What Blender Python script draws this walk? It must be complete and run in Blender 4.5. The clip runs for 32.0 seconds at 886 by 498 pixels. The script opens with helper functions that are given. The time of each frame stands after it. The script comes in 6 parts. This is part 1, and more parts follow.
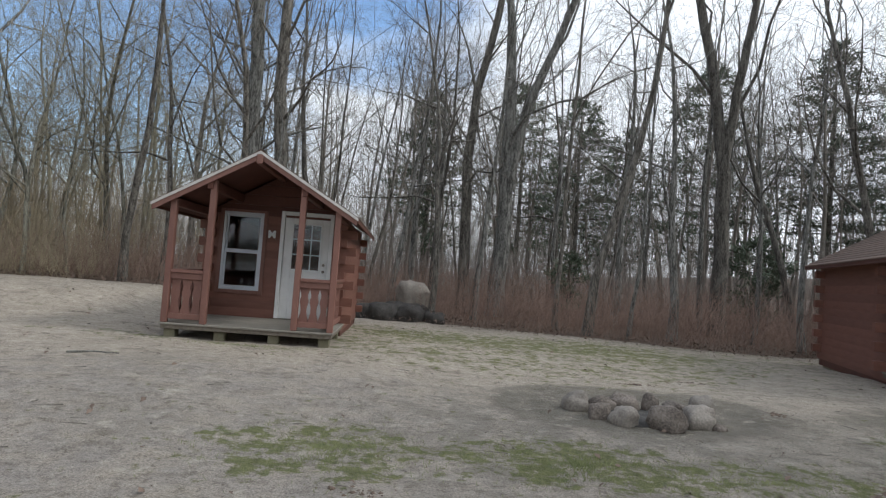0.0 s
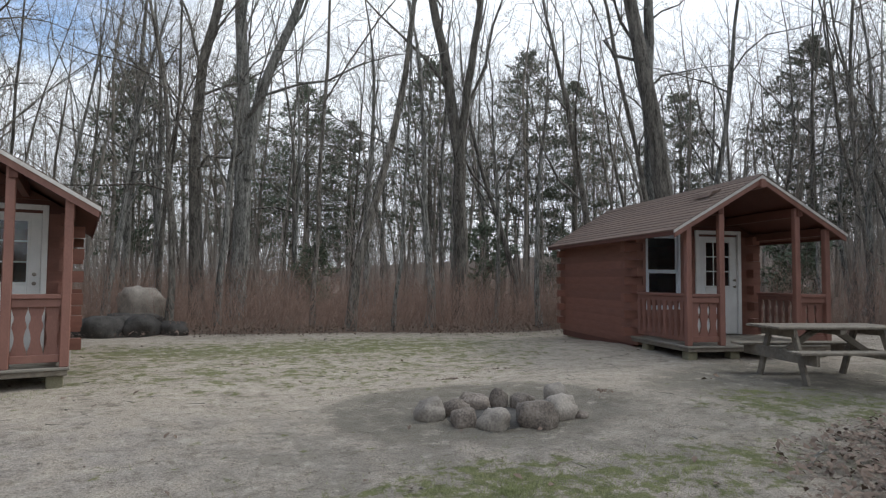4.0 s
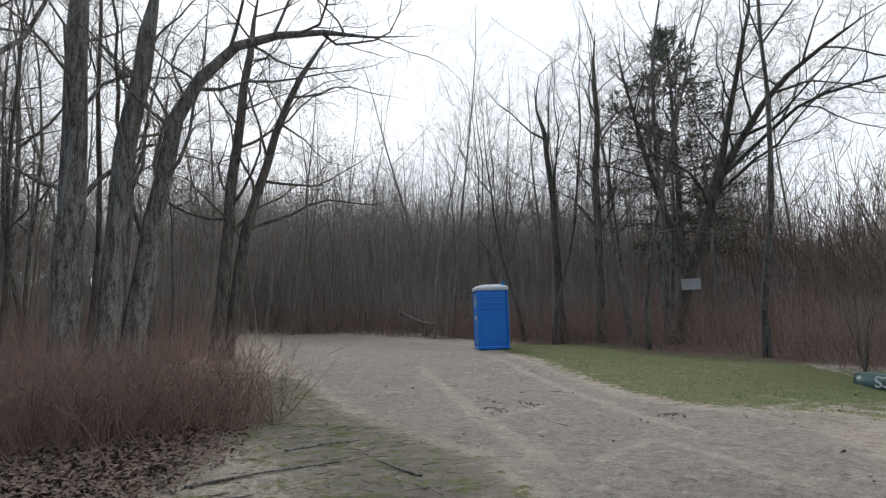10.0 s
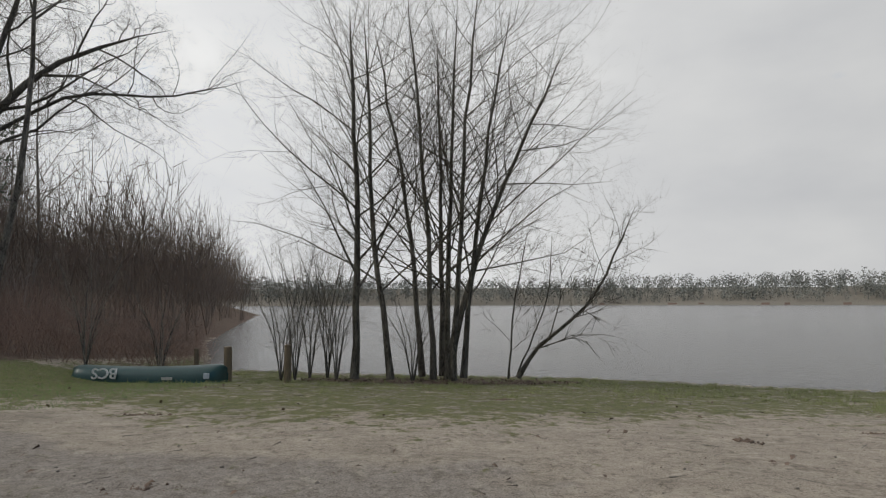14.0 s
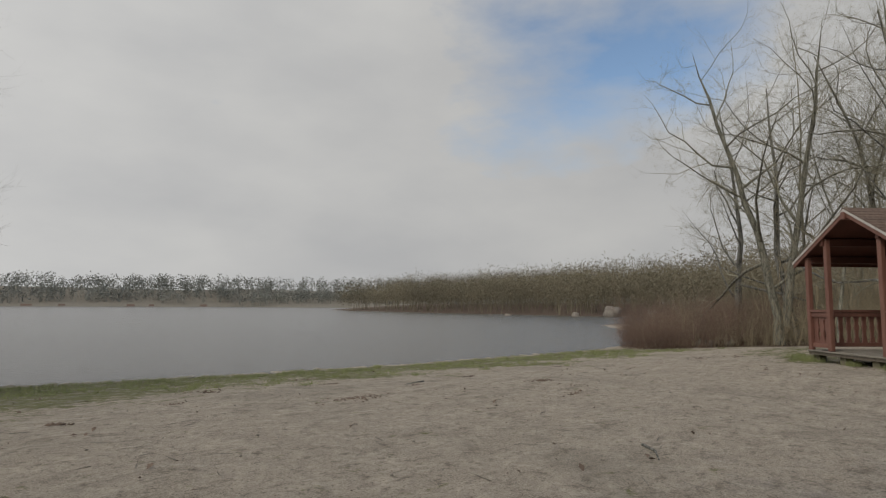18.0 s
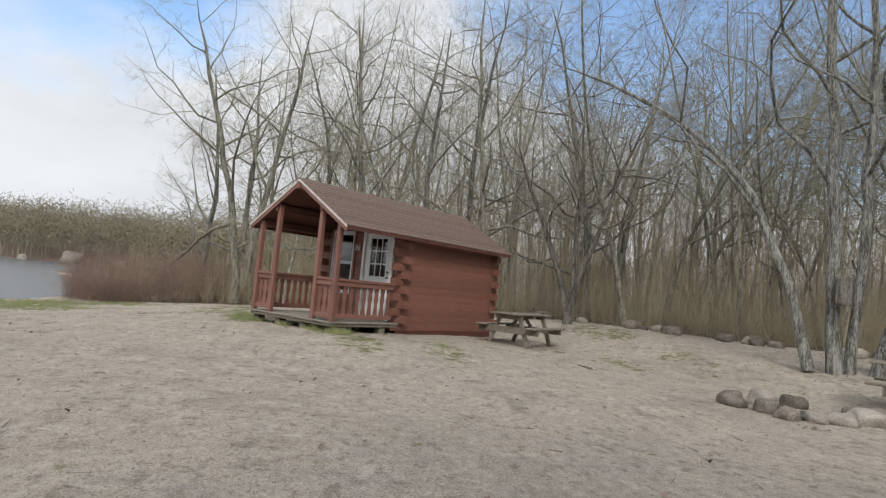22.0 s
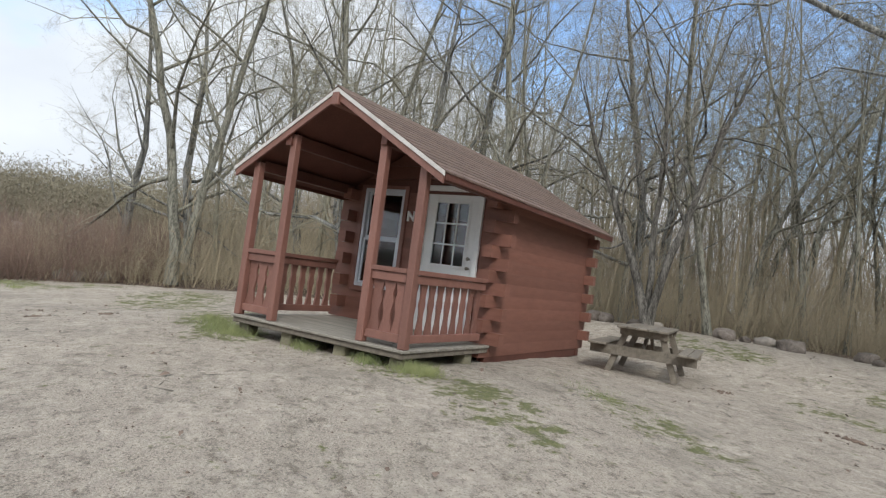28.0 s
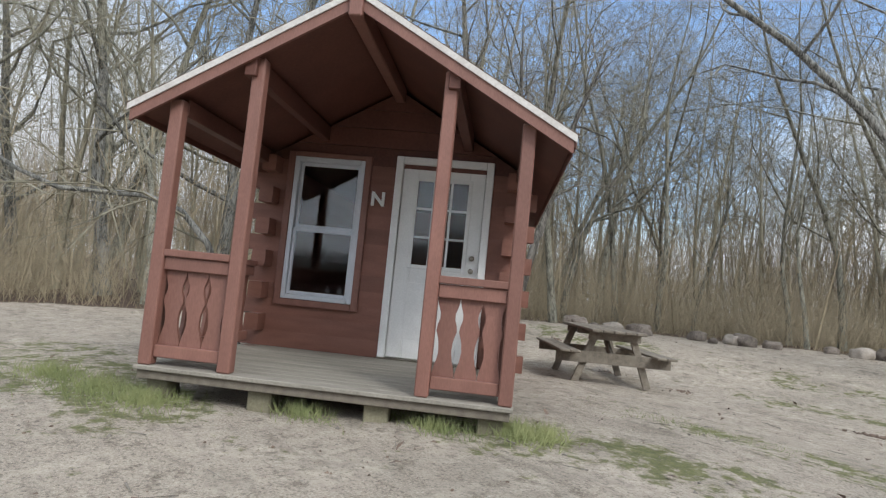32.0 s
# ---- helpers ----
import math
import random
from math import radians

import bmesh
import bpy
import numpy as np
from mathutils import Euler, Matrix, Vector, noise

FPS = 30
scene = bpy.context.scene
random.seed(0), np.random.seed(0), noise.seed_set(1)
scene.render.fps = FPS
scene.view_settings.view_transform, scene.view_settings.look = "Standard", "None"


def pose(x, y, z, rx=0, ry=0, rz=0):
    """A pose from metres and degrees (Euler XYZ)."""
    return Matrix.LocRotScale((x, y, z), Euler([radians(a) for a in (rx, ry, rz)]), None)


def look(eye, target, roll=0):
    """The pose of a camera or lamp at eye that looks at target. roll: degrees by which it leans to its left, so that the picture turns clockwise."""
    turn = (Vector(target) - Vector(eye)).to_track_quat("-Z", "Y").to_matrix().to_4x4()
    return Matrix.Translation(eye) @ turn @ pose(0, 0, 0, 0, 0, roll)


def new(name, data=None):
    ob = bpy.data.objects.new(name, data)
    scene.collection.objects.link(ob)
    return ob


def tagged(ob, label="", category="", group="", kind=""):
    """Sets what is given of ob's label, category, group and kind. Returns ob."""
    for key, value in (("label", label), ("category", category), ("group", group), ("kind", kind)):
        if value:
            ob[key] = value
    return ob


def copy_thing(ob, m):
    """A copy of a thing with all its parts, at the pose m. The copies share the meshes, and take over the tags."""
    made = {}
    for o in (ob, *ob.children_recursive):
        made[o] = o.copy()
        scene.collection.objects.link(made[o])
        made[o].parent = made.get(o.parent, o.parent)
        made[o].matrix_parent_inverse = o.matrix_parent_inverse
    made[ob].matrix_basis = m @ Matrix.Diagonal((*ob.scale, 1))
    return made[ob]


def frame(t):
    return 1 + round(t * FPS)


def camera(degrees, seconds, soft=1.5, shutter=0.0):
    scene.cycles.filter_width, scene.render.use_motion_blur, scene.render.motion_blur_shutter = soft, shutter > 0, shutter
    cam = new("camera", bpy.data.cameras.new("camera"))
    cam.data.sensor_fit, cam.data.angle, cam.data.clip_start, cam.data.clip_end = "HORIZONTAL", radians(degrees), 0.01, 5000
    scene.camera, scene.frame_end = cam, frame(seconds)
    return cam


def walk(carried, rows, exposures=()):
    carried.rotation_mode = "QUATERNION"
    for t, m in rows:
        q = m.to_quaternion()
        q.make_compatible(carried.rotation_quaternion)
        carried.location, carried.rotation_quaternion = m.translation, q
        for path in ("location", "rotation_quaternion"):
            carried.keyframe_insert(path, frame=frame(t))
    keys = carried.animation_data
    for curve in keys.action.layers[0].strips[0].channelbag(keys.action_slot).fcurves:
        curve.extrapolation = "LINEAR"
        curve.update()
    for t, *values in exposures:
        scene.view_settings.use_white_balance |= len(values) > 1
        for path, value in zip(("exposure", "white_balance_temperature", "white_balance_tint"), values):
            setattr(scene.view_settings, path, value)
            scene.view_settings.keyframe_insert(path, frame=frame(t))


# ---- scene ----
# ---------------------------------------------------------------- camera
cam = camera(72.0, 32.0, soft=1.25)
PATH = [  # seconds, x, y, z, yaw, pitch, roll
    (0, 0.116, 0.368, 1.429, 1.40, 2.40, -4.33),
    (0.5, -0.334, 0.508, 1.378, 2.53, 3.04, -4.14),
    (1, -0.430, 0.806, 1.350, 5.03, 3.27, -3.47),
    (1.5, -0.559, 1.146, 1.311, 7.49, 3.38, -3.21),
    (2, -0.793, 1.457, 1.300, 6.84, 2.59, -2.41),
    (2.5, -0.947, 1.658, 1.343, 2.51, 1.54, -1.23),
    (3, -1.118, 1.787, 1.366, -6.07, 2.71, -0.18),
    (3.5, -1.045, 1.895, 1.366, -15.65, 2.51, 0.06),
    (4, -1.004, 1.839, 1.405, -25.51, 2.87, -0.49),
    (4.5, -0.751, 2.161, 1.336, -34.80, 3.76, -1.86),
    (6.5, -0.146, 1.928, 1.206, -55.16, 5.22, -1.43),
    (7, -0.188, 1.807, 1.225, -59.72, 4.93, -1.30),
    (7.5, -0.358, 1.603, 1.250, -66.23, 4.76, -0.82),
    (8, -0.447, 1.609, 1.284, -75.17, 4.96, 0.50),
    (8.5, -0.280, 1.741, 1.318, -84.83, 4.87, 1.12),
    (9, -0.282, 1.715, 1.344, -93.59, 5.50, 0.75),
    (9.5, -0.320, 1.607, 1.335, -102.57, 6.53, 1.59),
    (10, -0.460, 1.537, 1.307, -112.05, 6.83, 1.82),
    (10.5, -0.582, 1.496, 1.271, -121.41, 6.57, 2.03),
    (11, -0.585, 1.437, 1.267, -129.61, 5.80, 2.27),
    (11.5, -0.540, 1.394, 1.280, -136.64, 5.24, 2.17),
    (12, -0.560, 1.384, 1.298, -143.65, 4.83, 1.93),
    (12.5, -0.550, 1.345, 1.311, -151.44, 4.50, 2.07),
    (13, -0.559, 1.286, 1.313, -159.40, 4.57, 1.63),
    (13.5, -0.604, 1.334, 1.309, -167.45, 4.78, 0.97),
    (14, -0.648, 1.466, 1.324, -175.64, 5.08, 0.14),
    (14.5, -0.693, 1.650, 1.336, -183.11, 5.53, -0.55),
    (16.5, -0.614, 2.217, 1.327, -208.75, 6.58, -1.50),
    (17, -0.689, 2.348, 1.330, -215.22, 6.21, -0.93),
    (17.5, -0.671, 2.497, 1.338, -222.52, 5.64, -0.06),
    (18, -0.619, 2.599, 1.260, -230.41, 5.30, -0.26),
    (18.5, -0.416, 2.295, 1.221, -239.74, 5.29, -0.56),
    (19, -0.488, 2.061, 1.238, -249.56, 5.64, -1.09),
    (19.5, -0.810, 2.078, 1.302, -259.38, 5.99, -1.27),
    (20, -1.180, 2.396, 1.350, -268.47, 5.95, -1.73),
    (20.5, -1.224, 2.804, 1.293, -276.42, 6.03, -2.01),
    (21, -1.376, 2.920, 1.176, -279.85, 6.20, -3.24),
    (21.5, -1.517, 3.034, 1.164, -278.20, 5.51, -5.00),
    (22, -1.949, 2.736, 1.217, -276.94, 3.64, -5.52),
    (22.5, -2.273, 2.502, 1.240, -275.32, 2.11, -5.91),
    (23, -2.704, 2.320, 1.264, -273.66, 1.83, -6.51),
    (23.5, -3.198, 2.165, 1.276, -272.44, 1.95, -6.92),
    (24, -3.612, 1.982, 1.280, -271.50, 2.05, -7.28),
    (24.5, -4.195, 1.847, 1.274, -270.82, 2.05, -7.51),
    (26.5, -6.400, 1.098, 1.200, -277.55, 1.47, -7.52),
    (27, -6.861, 1.016, 1.202, -279.44, 1.52, -7.42),
    (27.5, -7.278, 0.870, 1.203, -282.18, 1.81, -7.43),
    (28, -7.787, 0.801, 1.214, -284.00, 2.24, -7.47),
    (28.5, -8.239, 0.562, 1.214, -286.87, 2.57, -7.74),
    (29, -8.684, 0.259, 1.213, -289.96, 2.43, -7.89),
    (29.5, -9.195, -0.017, 1.230, -292.53, 1.94, -7.85),
    (30, -9.669, -0.231, 1.191, -294.88, 2.03, -8.05),
    (30.5, -10.081, -0.435, 1.159, -296.28, 3.23, -7.73),
    (31, -10.542, -0.645, 1.127, -298.68, 3.33, -7.02),
    (31.5, -10.921, -0.903, 1.128, -304.34, 3.02, -5.87),
    (32, -11.277, -1.142, 1.121, -310.89, 3.65, -5.69),
]
EXPOSURES = [(0, 0.2, 6200, 7), (4, 0.3, 6200, 7), (9, 0.2, 6300, 7), (11, -0.2, 6550, 8), (13, -0.5, 6800, 8), (14, -0.42, 6800, 8), (17, -0.65, 6950, 8), (20, -0.25, 6950, 8), (22, 0.25, 6550, 8), (24, 0.35, 6350, 8), (28, 0.45, 6250, 7), (32, 0.62, 6150, 7)]
walk(cam, [(t, pose(x, y, z, 90 + pitch, roll, yaw)) for t, x, y, z, yaw, pitch, roll in PATH], EXPOSURES)

# ---------------------------------------------------------------- world and sun
SUN_AZ, SUN_EL = 95.0, 40.0  # compass-like: degrees clockwise from +y
world = bpy.data.worlds.new("world")
scene.world = world
world.use_nodes = True
wn, wl = world.node_tree.nodes, world.node_tree.links
wn.clear()
w_out = wn.new("ShaderNodeOutputWorld")
w_bg = wn.new("ShaderNodeBackground")
w_sky = wn.new("ShaderNodeTexSky")
w_sky.sky_type, w_sky.sun_disc = "NISHITA", False
w_sky.sun_elevation, w_sky.sun_rotation = radians(SUN_EL), radians(SUN_AZ)
w_gain = wn.new("ShaderNodeMix")
w_gain.data_type, w_gain.blend_type = "RGBA", "MULTIPLY"
w_gain.inputs["Factor"].default_value = 1.0
w_gain.inputs["B"].default_value = (1.72, 1.82, 1.92, 1)
w_co = wn.new("ShaderNodeTexCoord")
w_map = wn.new("ShaderNodeMapping")
w_map.inputs["Scale"].default_value = (1.0, 1.0, 2.2)
w_map.inputs["Location"].default_value = (0.35, 0.9, 0.2)
w_n1 = wn.new("ShaderNodeTexNoise")
w_n1.inputs["Scale"].default_value, w_n1.inputs["Detail"].default_value, w_n1.inputs["Roughness"].default_value = 1.7, 7.0, 0.55
w_r1 = wn.new("ShaderNodeValToRGB")
w_r1.color_ramp.elements[0].position, w_r1.color_ramp.elements[1].position = 0.36, 0.56
w_n2 = wn.new("ShaderNodeTexNoise")
w_n2.inputs["Scale"].default_value, w_n2.inputs["Detail"].default_value = 2.6, 6.0
w_cl = wn.new("ShaderNodeValToRGB")
w_cl.color_ramp.elements[0].position, w_cl.color_ramp.elements[0].color = 0.3, (6.1, 6.3, 6.8, 1)
w_cl.color_ramp.elements[1].position, w_cl.color_ramp.elements[1].color = 0.68, (7.6, 7.75, 8.1, 1)
w_mix = wn.new("ShaderNodeMix")
w_mix.data_type = "RGBA"
wl.new(w_co.outputs["Generated"], w_map.inputs["Vector"])
wl.new(w_map.outputs["Vector"], w_n1.inputs["Vector"])
wl.new(w_map.outputs["Vector"], w_n2.inputs["Vector"])
w_dot = wn.new("ShaderNodeVectorMath")
w_dot.operation = "DOT_PRODUCT"
w_dot.inputs[1].default_value = (-0.55, 0.68, 0.48)
w_open = wn.new("ShaderNodeMapRange")  # the cloud cover thins out towards the north-west
w_open.inputs["From Min"].default_value, w_open.inputs["From Max"].default_value = 0.72, 1.0
w_open.inputs["To Min"].default_value, w_open.inputs["To Max"].default_value = 0.22, -0.42
w_sum = wn.new("ShaderNodeMath")
w_sum.operation = "ADD"
wl.new(w_co.outputs["Generated"], w_dot.inputs[0])
wl.new(w_dot.outputs["Value"], w_open.inputs["Value"])
w_dot2 = wn.new("ShaderNodeVectorMath")
w_dot2.operation = "DOT_PRODUCT"
w_dot2.inputs[1].default_value = (-0.83, -0.36, 0.43)
w_open2 = wn.new("ShaderNodeMapRange")  # a second, smaller gap in the clouds over the far end of the lake
w_open2.inputs["From Min"].default_value, w_open2.inputs["From Max"].default_value = 0.93, 1.0
w_open2.inputs["To Min"].default_value, w_open2.inputs["To Max"].default_value = 0.0, -0.33
w_sum2 = wn.new("ShaderNodeMath")
w_sum2.operation = "ADD"
w_dot3 = wn.new("ShaderNodeVectorMath")
w_dot3.operation = "DOT_PRODUCT"
w_dot3.inputs[1].default_value = (0.97, 0.2, 0.1)
w_side = wn.new("ShaderNodeMapRange")  # the cover is thinner and brighter on the sun's side
w_side.inputs["From Min"].default_value, w_side.inputs["From Max"].default_value = -1.0, 1.0
w_side.inputs["To Min"].default_value, w_side.inputs["To Max"].default_value = 0.92, 1.65
w_mul = wn.new("ShaderNodeVectorMath")
w_mul.operation = "SCALE"
wl.new(w_co.outputs["Generated"], w_dot2.inputs[0])
wl.new(w_co.outputs["Generated"], w_dot3.inputs[0])
wl.new(w_dot2.outputs["Value"], w_open2.inputs["Value"])
wl.new(w_dot3.outputs["Value"], w_side.inputs["Value"])
wl.new(w_n1.outputs["Fac"], w_sum2.inputs[0])
wl.new(w_open2.outputs["Result"], w_sum2.inputs[1])
wl.new(w_sum2.outputs["Value"], w_sum.inputs[0])
wl.new(w_open.outputs["Result"], w_sum.inputs[1])
w_sep = wn.new("ShaderNodeSeparateXYZ")
w_low = wn.new("ShaderNodeMapRange")  # closed haze near the horizon
w_low.inputs["From Min"].default_value, w_low.inputs["From Max"].default_value = 0.08, 0.3
w_low.inputs["To Min"].default_value, w_low.inputs["To Max"].default_value = 0.3, 0.0
w_sum3 = wn.new("ShaderNodeMath")
w_sum3.operation = "ADD"
wl.new(w_co.outputs["Generated"], w_sep.inputs["Vector"])
wl.new(w_sep.outputs["Z"], w_low.inputs["Value"])
wl.new(w_sum.outputs["Value"], w_sum3.inputs[0])
wl.new(w_low.outputs["Result"], w_sum3.inputs[1])
wl.new(w_sum3.outputs["Value"], w_r1.inputs["Fac"])
wl.new(w_n2.outputs["Fac"], w_cl.inputs["Fac"])
wl.new(w_sky.outputs["Color"], w_gain.inputs["A"])
wl.new(w_gain.outputs["Result"], w_mix.inputs["A"])
wl.new(w_cl.outputs["Color"], w_mul.inputs[0])
wl.new(w_side.outputs["Result"], w_mul.inputs["Scale"])
wl.new(w_mul.outputs["Vector"], w_mix.inputs["B"])
wl.new(w_r1.outputs["Color"], w_mix.inputs["Factor"])
wl.new(w_mix.outputs["Result"], w_bg.inputs["Color"])
wl.new(w_bg.outputs["Background"], w_out.inputs["Surface"])
w_bg.inputs["Strength"].default_value = 0.105

sun_data = bpy.data.lights.new("sun", "SUN")
sun_data.energy, sun_data.angle, sun_data.color = 1.5, radians(16), (1.0, 0.95, 0.88)
sun = new("sun", sun_data)
_a, _e = radians(SUN_AZ), radians(SUN_EL)
sun.matrix_world = look((30 * math.sin(_a) * math.cos(_e), 30 * math.cos(_a) * math.cos(_e), 30 * math.sin(_e)), (0, 0, 0))


# ---------------------------------------------------------------- materials
def node_material(name):
    m = bpy.data.materials.new(name)
    m.use_nodes = True
    nt = m.node_tree
    b = nt.nodes["Principled BSDF"]
    return m, nt, b


def surface(name, dark, light, scale=6.0, fine=60.0, rough=0.8, bump=0.3, stretch=(1, 1, 1), metal=0.0, vary=0.12, depth=0.01, spread=(0.3, 0.7)):
    """Colour between dark and light at two scales, with relief and a shift from piece to piece."""
    m, nt, b = node_material(name)
    n, l = nt.nodes, nt.links
    co = n.new("ShaderNodeTexCoord")
    mp = n.new("ShaderNodeMapping")
    mp.inputs["Scale"].default_value = stretch
    l.new(co.outputs["Object"], mp.inputs["Vector"])
    a = n.new("ShaderNodeTexNoise")
    a.inputs["Scale"].default_value, a.inputs["Detail"].default_value = scale, 5.0
    f = n.new("ShaderNodeTexNoise")
    f.inputs["Scale"].default_value, f.inputs["Detail"].default_value = fine, 3.0
    l.new(mp.outputs["Vector"], a.inputs["Vector"])
    l.new(mp.outputs["Vector"], f.inputs["Vector"])
    add = n.new("ShaderNodeMath")
    add.operation = "ADD"
    half = n.new("ShaderNodeMath")
    half.operation = "MULTIPLY"
    half.inputs[1].default_value = 0.5
    l.new(a.outputs["Fac"], add.inputs[0])
    l.new(f.outputs["Fac"], add.inputs[1])
    l.new(add.outputs[0], half.inputs[0])
    ramp = n.new("ShaderNodeValToRGB")
    ramp.color_ramp.elements[0].position, ramp.color_ramp.elements[0].color = spread[0], (*dark, 1)
    ramp.color_ramp.elements[1].position, ramp.color_ramp.elements[1].color = spread[1], (*light, 1)
    l.new(half.outputs[0], ramp.inputs["Fac"])
    info = n.new("ShaderNodeObjectInfo")
    hsv = n.new("ShaderNodeHueSaturation")
    rng = n.new("ShaderNodeMapRange")
    rng.inputs["To Min"].default_value, rng.inputs["To Max"].default_value = 1 - vary, 1 + vary
    l.new(info.outputs["Random"], rng.inputs["Value"])
    l.new(rng.outputs["Result"], hsv.inputs["Value"])
    l.new(ramp.outputs["Color"], hsv.inputs["Color"])
    l.new(hsv.outputs["Color"], b.inputs["Base Color"])
    b.inputs["Roughness"].default_value, b.inputs["Metallic"].default_value = rough, metal
    bp = n.new("ShaderNodeBump")
    bp.inputs["Strength"].default_value, bp.inputs["Distance"].default_value = bump, depth
    l.new(half.outputs[0], bp.inputs["Height"])
    l.new(bp.outputs["Normal"], b.inputs["Normal"])
    return m


def clear_glass(name):
    m, nt, b = node_material(name)
    b.inputs["Base Color"].default_value = (0.9, 0.95, 0.95, 1)
    b.inputs["Roughness"].default_value = 0.02
    b.inputs["Transmission Weight"].default_value = 1.0
    b.inputs["IOR"].default_value = 1.45
    return m


RED = surface("stained_red_log", (0.15, 0.062, 0.043), (0.225, 0.1, 0.072), 3.0, 40.0, 0.62, 0.25, (1, 1, 6))
RED_TRIM = surface("red_brown_paint", (0.155, 0.07, 0.053), (0.235, 0.112, 0.086), 4.0, 50.0, 0.55, 0.2, (2, 2, 0.6))
# about half as bright as RED: shade under roof and sills put into the colour
RED_SHADED = surface("shaded_red_boards", (0.075, 0.026, 0.018), (0.13, 0.048, 0.032), 3.0, 40.0, 0.65, 0.2)
WHITE = surface("white_paint", (0.62, 0.62, 0.61), (0.78, 0.78, 0.77), 5.0, 70.0, 0.4, 0.08, vary=0.03)
EDGE = surface("weathered_white_edge", (0.42, 0.39, 0.36), (0.62, 0.6, 0.57), 8.0, 60.0, 0.6, 0.2, vary=0.05)
VINYL = surface("white_vinyl", (0.5, 0.53, 0.58), (0.62, 0.65, 0.7), 5.0, 60.0, 0.35, 0.05, vary=0.03)
SHINGLE = surface("brown_shingle", (0.085, 0.056, 0.044), (0.19, 0.132, 0.104), 14.0, 160.0, 0.92, 0.7, depth=0.01)
DECK = surface("grey_deck_board", (0.16, 0.145, 0.12), (0.3, 0.275, 0.235), 4.0, 60.0, 0.8, 0.3, (1, 6, 1))
GREY_WOOD = surface("weathered_grey_wood", (0.1, 0.085, 0.066), (0.26, 0.225, 0.18), 5.0, 60.0, 0.85, 0.4, (3, 3, 3))
POST_WOOD = surface("post_wood", (0.12, 0.09, 0.055), (0.24, 0.19, 0.13), 5.0, 60.0, 0.85, 0.4, (4, 4, 1))
BLOCK = surface("mossy_timber_block", (0.12, 0.11, 0.07), (0.24, 0.22, 0.15), 6.0, 60.0, 0.9, 0.4)
# the dimness of the closed room is put into this dark colour
ROOM = surface("darkened_interior", (0.06, 0.045, 0.035), (0.11, 0.085, 0.065), 3.0, 30.0, 0.9, 0.1)
METAL = surface("dull_metal", (0.22, 0.2, 0.17), (0.36, 0.33, 0.28), 20.0, 90.0, 0.35, 0.05, metal=1.0)
GLASS = clear_glass("window_glass")
BARK = surface("grey_bark", (0.055, 0.053, 0.047), (0.29, 0.285, 0.262), 2.2, 11.0, 0.95, 1.0, (5, 5, 0.9), depth=0.06, spread=(0.41, 0.6), vary=0.15)
BARK_PALE = surface("pale_lichen_bark", (0.09, 0.086, 0.068), (0.33, 0.32, 0.262), 2.2, 11.0, 0.95, 1.0, (5, 5, 0.9), depth=0.05, spread=(0.41, 0.6), vary=0.15)
BARK_DARK = surface("dark_bark", (0.05, 0.045, 0.038), (0.23, 0.212, 0.185), 2.2, 12.0, 0.95, 1.0, (5, 5, 0.9), depth=0.05, spread=(0.41, 0.61), vary=0.25)
TWIG = surface("twigs", (0.105, 0.094, 0.08), (0.265, 0.238, 0.205), 2.0, 20.0, 0.9, 0.2, vary=0.25)
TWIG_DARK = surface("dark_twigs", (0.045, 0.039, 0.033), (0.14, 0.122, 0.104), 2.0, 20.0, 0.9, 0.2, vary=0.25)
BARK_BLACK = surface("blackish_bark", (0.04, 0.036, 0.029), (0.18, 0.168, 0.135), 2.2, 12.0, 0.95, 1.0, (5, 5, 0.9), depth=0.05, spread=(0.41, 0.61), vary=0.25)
TWIG_PALE = surface("pale_twigs", (0.15, 0.138, 0.1), (0.34, 0.315, 0.235), 2.0, 20.0, 0.9, 0.2, vary=0.2)
BRUSH = surface("red_brown_brush", (0.11, 0.073, 0.058), (0.28, 0.186, 0.144), 0.7, 9.0, 0.9, 0.1, vary=0.2)
BRUSH_TAN = surface("tan_brush", (0.19, 0.155, 0.1), (0.42, 0.35, 0.24), 0.7, 9.0, 0.9, 0.1, vary=0.2)
NEEDLE = surface("pine_needles", (0.06, 0.08, 0.055), (0.14, 0.168, 0.115), 2.0, 30.0, 0.8, 0.1, vary=0.25)
LEAF = surface("dead_leaves", (0.052, 0.037, 0.028), (0.25, 0.178, 0.135), 3.0, 14.0, 0.85, 0.1, vary=0.1)
GRASS_GREEN = surface("green_grass_blades", (0.06, 0.115, 0.02), (0.17, 0.26, 0.06), 1.5, 12.0, 0.75, 0.1)
GRASS = surface("grass_blades", (0.11, 0.14, 0.045), (0.29, 0.3, 0.13), 1.5, 12.0, 0.75, 0.1)
STONE = surface("granite_stone", (0.075, 0.06, 0.05), (0.24, 0.205, 0.175), 5.0, 45.0, 0.9, 0.25, depth=0.012, vary=0.4, spread=(0.38, 0.64))
STONE_PALE = surface("pale_stone", (0.15, 0.13, 0.112), (0.38, 0.34, 0.295), 5.0, 45.0, 0.9, 0.5, depth=0.02, vary=0.2)
BLUE = surface("blue_plastic", (0.008, 0.17, 0.62), (0.014, 0.22, 0.74), 3.0, 40.0, 0.4, 0.05, vary=0.02)
PALE_PLASTIC = surface("pale_plastic", (0.5, 0.55, 0.6), (0.64, 0.68, 0.72), 3.0, 40.0, 0.45, 0.05, vary=0.02)
GREEN = surface("green_canoe_hull", (0.008, 0.045, 0.045), (0.018, 0.075, 0.072), 3.0, 40.0, 0.35, 0.1, vary=0.02)
